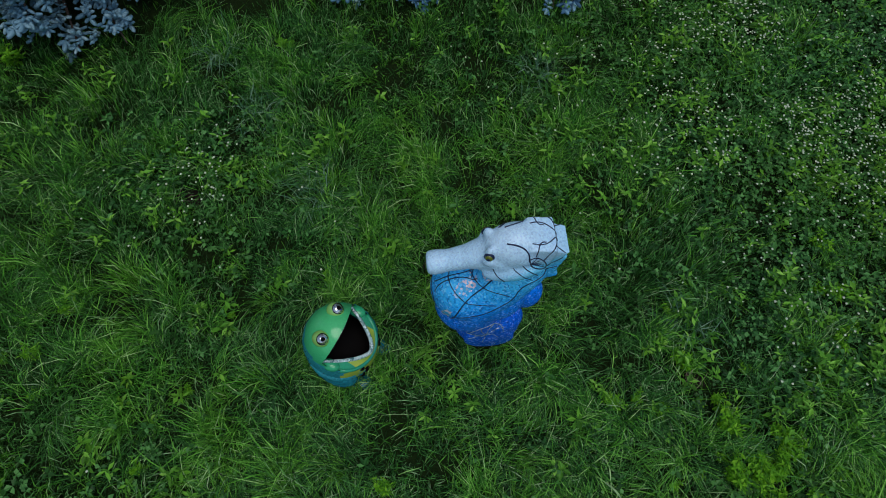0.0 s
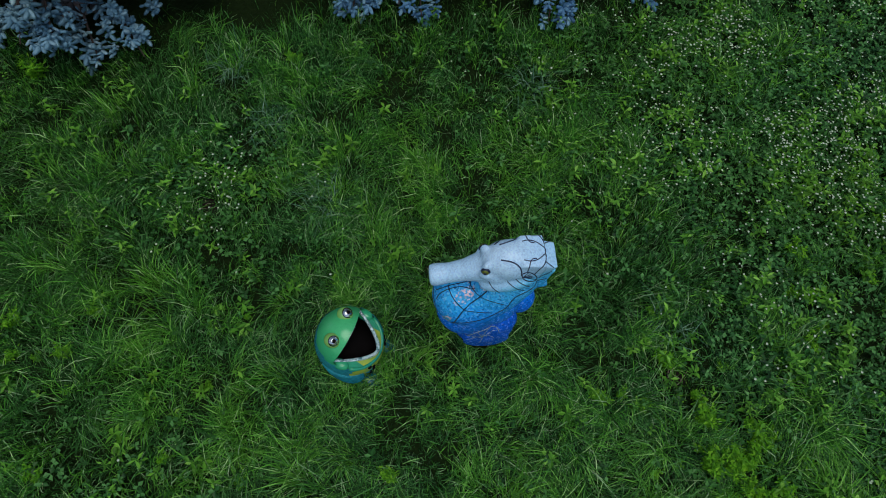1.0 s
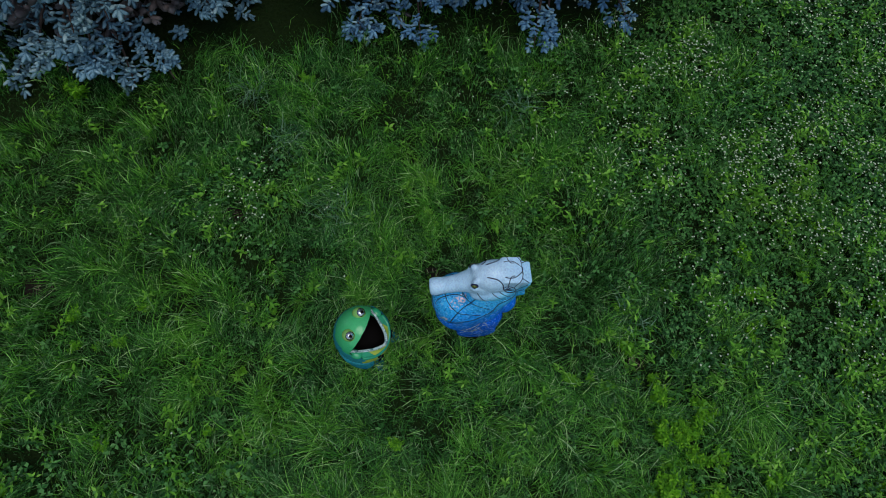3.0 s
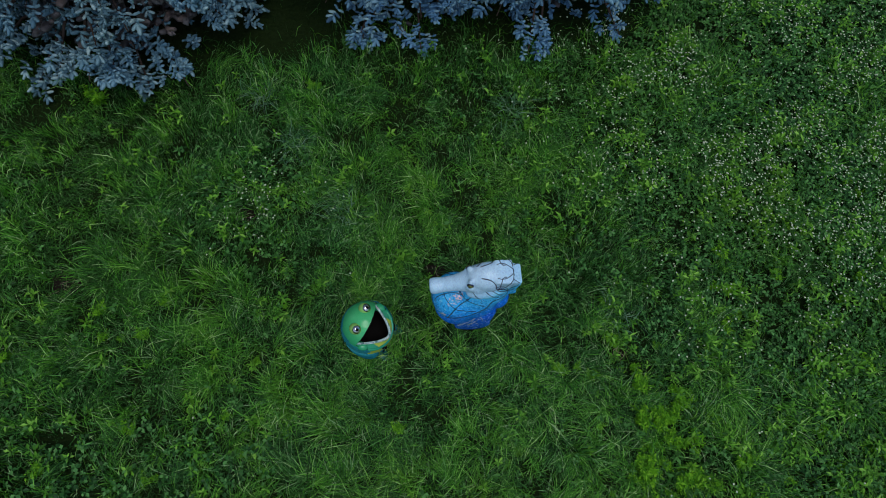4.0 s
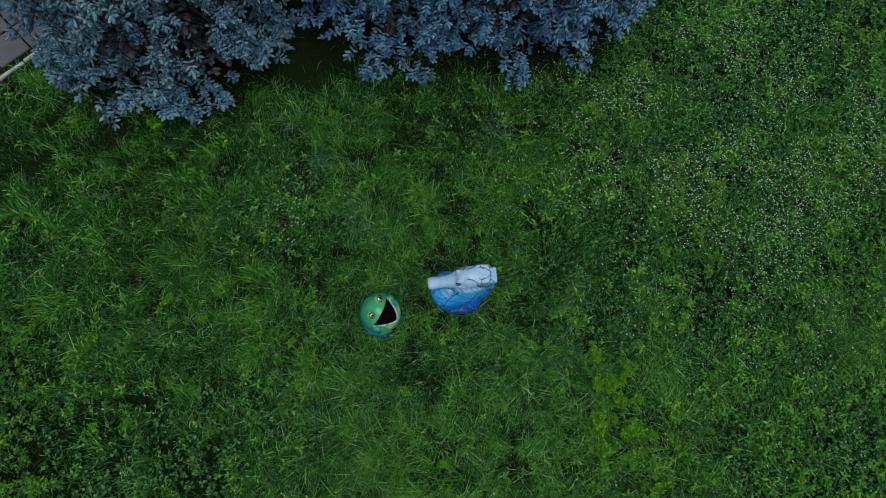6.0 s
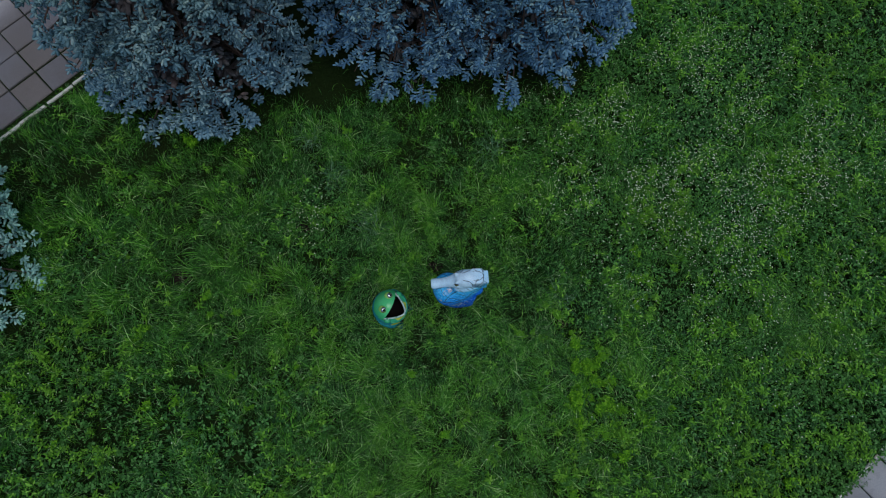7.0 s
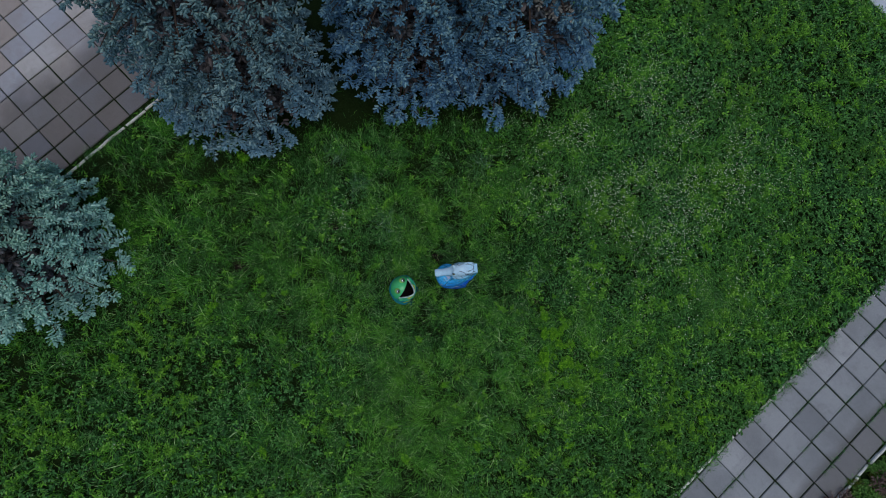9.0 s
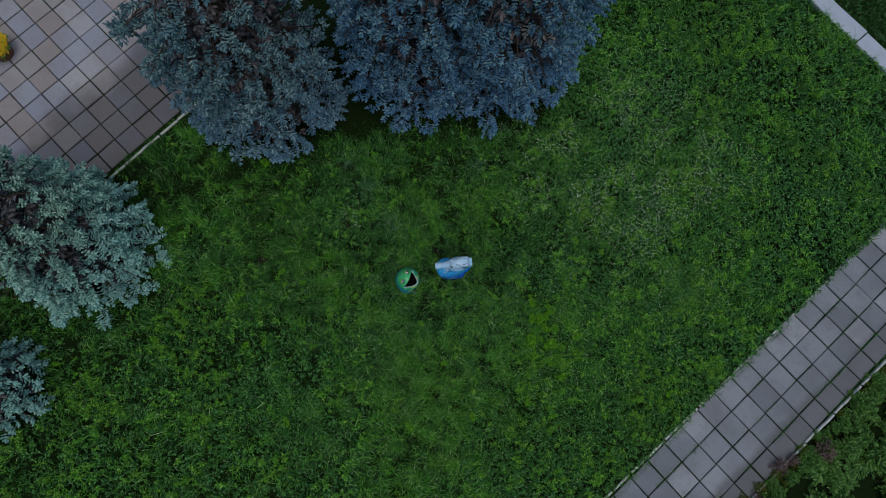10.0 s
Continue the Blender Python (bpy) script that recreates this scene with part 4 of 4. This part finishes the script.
def seahorse_statue():
    bm = seahorse_skin()
    from mathutils.bvhtree import BVHTree
    tree = BVHTree.FromBMesh(bm)

    def skin_at(a, w, side_of=-1):
        """The skin met by a slanting line from above, at a along the body and w up the slant."""
        d = Vector((0, LEAN_COS * -side_of, -LEAN_SIN))
        hit = tree.ray_cast(Vector((a, w * LEAN_SIN * -side_of, w * LEAN_COS)) - d * 3, d)
        return hit[0], hit[1]

    def line(aw, r=0.0042, mat=1, steps=5, far_side=False):
        for _ in range(2):
            aw = [aw[0]] + [(p[0] * k + q[0] * (1 - k), p[1] * k + q[1] * (1 - k)) for p, q in zip(aw[:-1], aw[1:]) for k in (0.75, 0.25)] + [aw[-1]]
        for s in ((-1, 1) if far_side else (-1,)):
            pts = []
            for (x0, w0), (x1, w1) in zip(aw[:-1], aw[1:]):
                for k in range(steps):
                    u = k / steps
                    p, _ = skin_at(x0 + (x1 - x0) * u, w0 + (w1 - w0) * u, s)
                    if p is not None and (not pts or 0.0015 < (p - pts[-1]).length < 0.06):
                        pts.append(p)
            if len(pts) > 2:
                add_tube(bm, pts, [r] * len(pts), mat, 5)

    # joints between the plates of the neck and chest
    line(((-0.24, 0.309), (-0.175, 0.436), (-0.072, 0.517), (-0.006, 0.588), (0.067, 0.626), (0.127, 0.665)), 0.0038, far_side=True)
    line(((-0.236, 0.332), (-0.14, 0.334), (-0.047, 0.36), (0.032, 0.408), (0.089, 0.449), (0.117, 0.527), (0.238, 0.581), (0.237, 0.622)), 0.0034, far_side=True)
    for aw in (((-0.329, 0.554), (-0.256, 0.591), (-0.129, 0.612), (-0.074, 0.645)),
               ((-0.256, 0.591), (-0.24, 0.518), (-0.175, 0.436), (-0.133, 0.418), (0.001, 0.41)),
               ((-0.129, 0.612), (-0.113, 0.566), (-0.072, 0.517), (-0.015, 0.494), (0.065, 0.47)),
               ((-0.045, 0.645), (-0.026, 0.608), (-0.006, 0.588), (0.059, 0.539), (0.117, 0.527)),
               ((0.056, 0.645), (0.067, 0.626), (0.121, 0.583), (0.171, 0.564)),
               ((0.1, 0.654), (0.136, 0.619), (0.197, 0.589)),
               ((-0.347, 0.506), (-0.33, 0.40), (-0.258, 0.285))):
        line(aw, 0.003, far_side=True)
    # the gill fan, the cheek and the seams of the crest
    line(((0.128, 0.683), (0.16, 0.696), (0.205, 0.676), (0.233, 0.646), (0.222, 0.625), (0.176, 0.63), (0.144, 0.649), (0.128, 0.683)), 0.0038, far_side=True)
    for k in range(5):
        line(((0.14, 0.66), (0.168 + 0.016 * k, 0.69 - 0.014 * k)), 0.0028, steps=8)
    line(((0.015, 0.771), (0.063, 0.762), (0.1, 0.743), (0.123, 0.714), (0.13, 0.673)), 0.0042, far_side=True)
    line(((-0.011, 0.85), (0.03, 0.873), (0.07, 0.885)), 0.005)
    for aw in (((0.16, 0.698), (0.162, 0.737), (0.181, 0.771), (0.208, 0.769)), ((0.207, 0.676), (0.228, 0.717), (0.257, 0.748), (0.272, 0.81)), ((0.233, 0.646), (0.283, 0.668), (0.315, 0.689)),
               ((0.237, 0.622), (0.301, 0.631)), ((0.137, 0.864), (0.177, 0.87), (0.223, 0.855), (0.272, 0.81)), ((0.257, 0.748), (0.309, 0.709))):
        line(aw, 0.003, far_side=True)
    # the pale ring and spokes on the flat side of the tail coil
    line([(0.0 + 0.13 * math.cos(q), 0.125 + 0.105 * math.sin(q)) for q in [k * 0.5236 for k in range(13)]], 0.003, 4, 2)
    for k, q in enumerate((0.3, 1.2, 2.0, 2.9, 3.8, 4.7, 5.6)):
        line([(0.0, 0.13), (0.065 * math.cos(q + 0.25), 0.13 + 0.05 * math.sin(q + 0.25)), (0.135 * math.cos(q), 0.13 + 0.105 * math.sin(q))], 0.0024, 4, 4)
    # pink glitter on two plates
    for f in bm.faces:
        c = f.calc_center_median()
        w = abs(c.y) * -LEAN_SIN + c.z * LEAN_COS
        if f.material_index == 0 and c.z - 0.42 * c.x > 1.44:
            f.material_index = 5
        if f.material_index == 0 and c.z < 1.45 and c.y < 0.02 and ((c.x + 0.165 - 0.6 * (w - 0.52)) ** 2 / 0.0028 + (w - 0.525) ** 2 / 0.0042 < 1 or (c.x + 0.045) ** 2 / 0.001 + (w - 0.59) ** 2 / 0.0012 < 1 or (c.x + 0.27) ** 2 / 0.0008 + (w - 0.36) ** 2 / 0.001 < 1):
            f.material_index = 2
    # the eyes
    for s in (-1, 1):
        e, n = skin_at(-0.066, 0.709, s)
        turn = n.to_track_quat("Z", "X").to_matrix().to_4x4()
        ball(bm, e + n * 0.001, (0.034, 0.028, 0.012), 1, 16, turn)
        ball(bm, e + n * 0.006, (0.027, 0.021, 0.013), 3, 16, turn)
        ball(bm, e + n * 0.017, (0.011, 0.009, 0.006), 1, 10, turn)
    out = bpy.data.meshes.new("seahorse_statue")
    bm.to_mesh(out)
    bm.free()
    for k in ("horse", "line", "pink", "olive", "lip", "head"):
        out.materials.append(SM[k])
    ob = new("seahorse_statue", out)
    ob.matrix_basis = HORSE
    tagged(ob, "blue and white mosaic seahorse statue standing in the grass", "statue")


frog_statue()
seahorse_statue()


# ---- planter with yellow flowers on the plaza ----
def planter():
    base = empty("flower_planter", pose(-9.82, 5.42, 0.0), "round brown planter filled with bright yellow flowers", "planter")
    V, F = tube([(0, 0, 0.0), (0, 0, 0.02), (0, 0, 0.3), (0, 0, 0.34)], [0.2, 0.21, 0.27, 0.29], 24)
    put("pot", mesh_of("pot", V, F, [POT], smooth=False), base)
    r = np.random.default_rng(3)
    n = 420
    a, rad = r.uniform(0, 6.28, n), 0.33 * np.sqrt(r.random(n))
    c = np.stack([rad * np.cos(a), rad * np.sin(a), 0.36 + 0.16 * (1 - (rad / 0.33) ** 2) + r.normal(0, 0.02, n)], 1)
    sets = []
    for k in range(5):
        b = r.uniform(0, 6.28, n)
        out = np.stack([np.cos(b), np.sin(b), r.uniform(-0.2, 0.5, n)], 1)
        sets.append(leaflets(c, out, np.tile([0.0, 0, 1], (n, 1)), r.uniform(0.04, 0.06, n), r.uniform(0.012, 0.02, n)))
    V, F = joined(sets)
    put("flowers", mesh_of("flowers", V, F, [PETAL]), base)
    sets = []
    b = r.uniform(0, 6.28, n)
    out = np.stack([np.cos(b), np.sin(b), r.uniform(-0.3, 0.3, n)], 1)
    V, F = leaflets(c - np.array([0, 0, 0.06]), out, np.tile([0.0, 0, 1], (n, 1)), r.uniform(0.06, 0.1, n), r.uniform(0.02, 0.03, n))
    put("leaves", mesh_of("leaves", V, F, [SHRUB]), base)


planter()


# ---- shrubs in the bed beyond the path ----
def shrub_mesh(seed, leaves, width, height, leaf, mat):
    r = np.random.default_rng(seed)
    a, q = r.uniform(0, 6.28, leaves), r.random(leaves)
    rad = width * np.sqrt(r.random(leaves)) * (0.7 + 0.25 * np.sin(3 * a + seed) + 0.22 * np.sin(7 * a + 2 * seed))
    c = np.stack([rad * np.cos(a), rad * np.sin(a), height * (0.25 + 0.75 * (1 - (rad / width / 1.05) ** 2).clip(0.05)) * (0.3 + 0.7 * q)], 1)
    b = a + r.normal(0, 0.9, leaves)
    out = np.stack([np.cos(b), np.sin(b), r.normal(0.1, 0.5, leaves)], 1)
    up = np.tile([0.0, 0, 1], (leaves, 1)) + r.normal(0, 0.5, (leaves, 3))
    L = leaf * r.uniform(0.7, 1.3, leaves)
    V, F = leaflets(c, out, up, L, L * 0.4)
    stems = [tube([(0, 0, 0), (width * 0.3 * math.cos(t), width * 0.3 * math.sin(t), height * 0.5), (width * 0.7 * math.cos(t), width * 0.7 * math.sin(t), height * 0.8)], [0.008, 0.006, 0.003], 4) for t in range(6)]
    sv, sf = joined(stems)
    return mesh_of("leaves", V, F, [mat]), mesh_of("stems", sv, sf, [BARK])


def rosette_mesh(seed, fronds, length, mat):
    """Arching fronds set with paired leaflets, from one root."""
    q = np.random.default_rng(seed)
    C, O, U, L, stems = [], [], [], [], []
    for k in range(fronds):
        a, ln, lift = k * 2.4 + q.normal(0, 0.2), length * q.uniform(0.6, 1.1), q.uniform(0.5, 1.3)
        o = np.array([math.cos(a), math.sin(a), 0.0])
        at = lambda u: o * ln * u + np.array([0, 0, ln * lift * (u - 0.8 * u * u) + 0.03])
        stems.append(tube([at(u) for u in (0.0, 0.3, 0.65, 1.0)], [0.006, 0.005, 0.003, 0.0015], 4))
        for j in range(8):
            u = 0.22 + 0.78 * j / 7
            for sgn in (-1, 1):
                d = o * 0.7 + np.array([-o[1], o[0], 0]) * sgn * (1.1 - 0.7 * u)
                C.append(at(u))
                O.append(d / np.linalg.norm(d) + np.array([0, 0, q.normal(0, 0.15)]))
                U.append((q.normal(0, 0.2), q.normal(0, 0.2), 1.0))
                L.append(length * 0.34 * (1.15 - 0.75 * u) * q.uniform(0.8, 1.2))
    L = np.array(L)
    V, F = leaflets(np.array(C), np.array(O), np.array(U), L, L * 0.42)
    sv, sf = joined(stems)
    return mesh_of("leaves", V, F, [mat]), mesh_of("stems", sv, sf, [mat])


SHRUBS = [shrub_mesh(1, 560, 0.36, 0.4, 0.10, SHRUB), shrub_mesh(2, 400, 0.30, 0.3, 0.085, SHRUB), shrub_mesh(3, 900, 0.22, 0.14, 0.03, MOSS), shrub_mesh(4, 300, 0.26, 0.35, 0.06, DRY), rosette_mesh(5, 13, 0.36, SHRUB)]
SHRUB_WORDS = ("dark green leafy shrub in the bed along the path", "low green leafy plant in the bed along the path", "yellowish mossy cushion plant at the path edging", "withered brownish plant in the bed along the path", "bright green plant with arching feathery leaves in the bed")


def shrub(kind, x, y, s, turn):
    base = empty("shrub", pose(x, y, GROUND, 0, 0, turn) @ Matrix.Scale(s, 4), SHRUB_WORDS[kind], "shrub", "plants in the bed")
    put("leaves", SHRUBS[kind][0], base)
    put("stems", SHRUBS[kind][1], base)


U = np.array((0.682, 0.731))
sr = random.Random(5)
for k in range(84):
    along, off = sr.uniform(-3.2, 3.4), 0.14 + 1.9 * sr.random() ** 1.3
    p = np.array((8.98, -0.93)) + U * along + PATH_N * off
    kind = sr.choice((0, 1, 1, 4, 4, 4)) if off > 0.3 else sr.choice((1, 2, 2, 2, 3))
    shrub(kind, p[0], p[1], sr.uniform(0.55, 1.05), sr.uniform(0, 360))
for k in range(46):
    p = np.array((8.98, -0.93)) + U * (-2.9 + 0.135 * k + sr.uniform(-0.06, 0.06)) + PATH_N * sr.uniform(0.08, 0.3)
    shrub(sr.choice((1, 1, 2, 2)), p[0], p[1], sr.uniform(0.4, 0.8), sr.uniform(0, 360))


for along, off, kind, size in ((-1.95, -0.05, 2, 0.8), (-1.5, -0.02, 2, 0.7), (-1.35, -0.1, 3, 0.7), (-1.05, 0.0, 3, 0.6), (-0.75, 0.06, 2, 0.8), (-2.4, -0.08, 2, 0.9), (-0.3, 0.02, 1, 0.4), (0.4, 0.05, 2, 0.6), (-1.7, 0.05, 1, 0.5), (-2.2, 0.1, 3, 0.8)):
    p = np.array((8.98, -0.93)) + U * along + PATH_N * off
    shrub(kind, p[0], p[1], size, 90 * along)


# ---- grass beyond the pale kerb ----
def far_grass():
    x, y = scatter(32000, 8.0, 13.5, 6.5, 11.5)
    s = side(STRIP_N, x, y)
    ok = (s > 12.95) & (s < 14.5) & (side(PATH_N, x, y) < PATH_C + 1)
    x, y = x[ok], y[ok]
    n = len(x)
    V, F = blades(x, y, rng.uniform(0.05, 0.12, n), rng.uniform(0.006, 0.011, n), rng.uniform(0, 6.28, n), rng.uniform(0.2, 1.2, n))
    tagged(put("short_grass", mesh_of("short_grass", V, F, [GRASS])), "short dark green grass beyond the pale kerb", "grass", kind="stuff")


far_grass()


# ---- pale kerb strip ----
def box_bm(sx, sy, sz, bevel=0.01):
    bm = bmesh.new()
    bmesh.ops.create_cube(bm, size=1, matrix=Matrix.Translation((0, 0, -sz / 2)) @ Matrix.Diagonal((sx, sy, sz, 1)))
    edges = [e for e in bm.edges if all(v.co.z > -0.001 for v in e.verts)]
    bmesh.ops.bevel(bm, geom=edges, offset=bevel, segments=1, affect="EDGES")
    return bm


def kerb_run(name, label, mat, start, angle, count, length, width, height, top, gap, piece, bevel=0.012, rough=0.008):
    run = empty(name, Matrix(), label, "kerb", kind="structure")
    bm = box_bm(length - gap, width, height, bevel)
    me = bpy.data.meshes.new(piece)
    bm.to_mesh(me)
    bm.free()
    me.materials.append(mat)
    q = random.Random(int(angle * 10))
    d = np.array((math.cos(radians(angle)), math.sin(radians(angle))))
    for k in range(count):
        p = np.array(start) + d * (k + 0.5) * length
        ob = put(piece, me, run)
        ob.matrix_basis = pose(p[0] + q.uniform(-rough, rough), p[1] + q.uniform(-rough, rough), top + q.uniform(-0.012, 0.006), q.uniform(-2, 2), q.uniform(-0.6, 0.6), angle + q.uniform(-0.9, 0.9))
    return run


STRIP_MID = np.array(STRIP_N) * (STRIP_C + 0.225) / np.hypot(*STRIP_N) ** 2
kerb_run("kerb_strip", "pale grey concrete kerb slabs along the lawn", KERB, STRIP_MID + np.array((0.719, -0.695)) * -4.4, -44.0, 9, 1.0, 0.43, 0.16, 0.06, 0.008, "kerb_stone", 0.015)
P0 = np.array((8.729, -0.991)) + PATH_N * 0.13
kerb_run("path_edging", "narrow whitish concrete edging between path and bed", EDGING, P0 - U * 4.2, 47.3, 34, 0.294, 0.042, 0.16, 0.04, 0.026, "edging_stone", 0.016, 0.014)
kerb_run("lawn_edging", "sunken whitish concrete edging between lawn and path", EDGING, PATH_N * 5.215 + U * 0.2, 47.0, 22, 0.5, 0.045, 0.16, -0.008, 0.06, "edging_stone", 0.012)
PLZ_D = np.array((0.636, 0.772))
P1 = np.array((-5.95, 3.885)) - PLAZA_N * 0.04
kerb_run("plaza_edging", "narrow whitish concrete edging between lawn and plaza", EDGING, P1 - PLZ_D * 4.0, 50.5, 15, 0.5, 0.05, 0.16, 0.016, 0.024, "edging_stone", 0.018, 0.012)


# ---- pavements: separate concrete slabs ----
def slab_mesh(name, sx, sy, mat):
    bm = box_bm(sx, sy, 0.05, 0.012)
    me = bpy.data.meshes.new(name)
    bm.to_mesh(me)
    bm.free()
    me.materials.append(mat)
    return me


def pavement(name, label, mat, origin, angle, cols, rows, inside, seed, su=0.5, sv=0.5):
    """Slabs on a grid of 0.5 m with open, dirty joints; inside() tells whether a slab's middle lies on the pavement."""
    pave = empty(name, Matrix(), label, "pavement", kind="structure")
    me = [slab_mesh("slab", 0.482 - 0.005 * k, 0.483 - 0.005 * k, mat) for k in range(3)]
    u = np.array((math.cos(radians(angle)), math.sin(radians(angle))))
    v = np.array((-u[1], u[0]))
    q = random.Random(seed)
    for i in range(*cols):
        for j in range(*rows):
            p = np.array(origin) + u * su * (i + 0.5) + v * sv * (j + 0.5)
            w = inside(p[0], p[1], j)
            if w <= 0.08:
                continue
            ob = put("slab", me[q.randrange(3)], pave)
            c = p + v * 0.25 * (1 - w)
            ob.matrix_basis = pose(c[0] + q.uniform(-0.004, 0.004), c[1] + q.uniform(-0.004, 0.004), q.uniform(-0.007, 0.005), q.uniform(-0.7, 0.7), q.uniform(-0.7, 0.7), angle + q.uniform(-0.7, 0.7)) @ Matrix.Diagonal((1, w, 1, 1))


# the path: four courses, the outer ones cut
pavement("path", "grey concrete slab path with dark grassy joints", SLAB_PATH, (6.687, -1.234), 48.0, (-8, 14), (-3, 1), lambda x, y, j: 0.84 if j == -3 else 1, 1, 0.5, 0.5)
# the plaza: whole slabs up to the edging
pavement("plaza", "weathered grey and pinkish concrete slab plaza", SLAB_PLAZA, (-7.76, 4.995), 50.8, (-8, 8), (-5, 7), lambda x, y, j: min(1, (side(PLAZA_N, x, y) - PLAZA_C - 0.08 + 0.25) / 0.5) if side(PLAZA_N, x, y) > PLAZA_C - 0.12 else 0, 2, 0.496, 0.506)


# ---- weeds in the joints ----
def joint_grass():
    t = rng.uniform(-4, 7, 9000)
    lines = rng.choice([0.0, 0.5, 1.0, 1.41, -0.42], 9000, p=[0.12, 0.1, 0.3, 0.28, 0.2])
    u = np.array((math.cos(radians(48)), math.sin(radians(48))))
    v = np.array((u[1], -u[0]))
    x = 6.687 + u[0] * t + v[0] * lines + rng.normal(0, 0.012, 9000)
    y = -1.234 + u[1] * t + v[1] * lines + rng.normal(0, 0.012, 9000)
    ok = rng.random(9000) < (BARE(x, y) > 0.45) * 0.9
    x, y = x[ok], y[ok]
    n = len(x)
    V, F = blades(x, y, rng.uniform(0.04, 0.08, n), rng.uniform(0.004, 0.009, n), rng.uniform(0, 6.28, n), rng.uniform(0.3, 1.6, n))
    tagged(put("joint_grass", mesh_of("joint_grass", V, F, [GRASS])), "thin grass growing in the joints of the path", "grass", kind="stuff")


joint_grass()
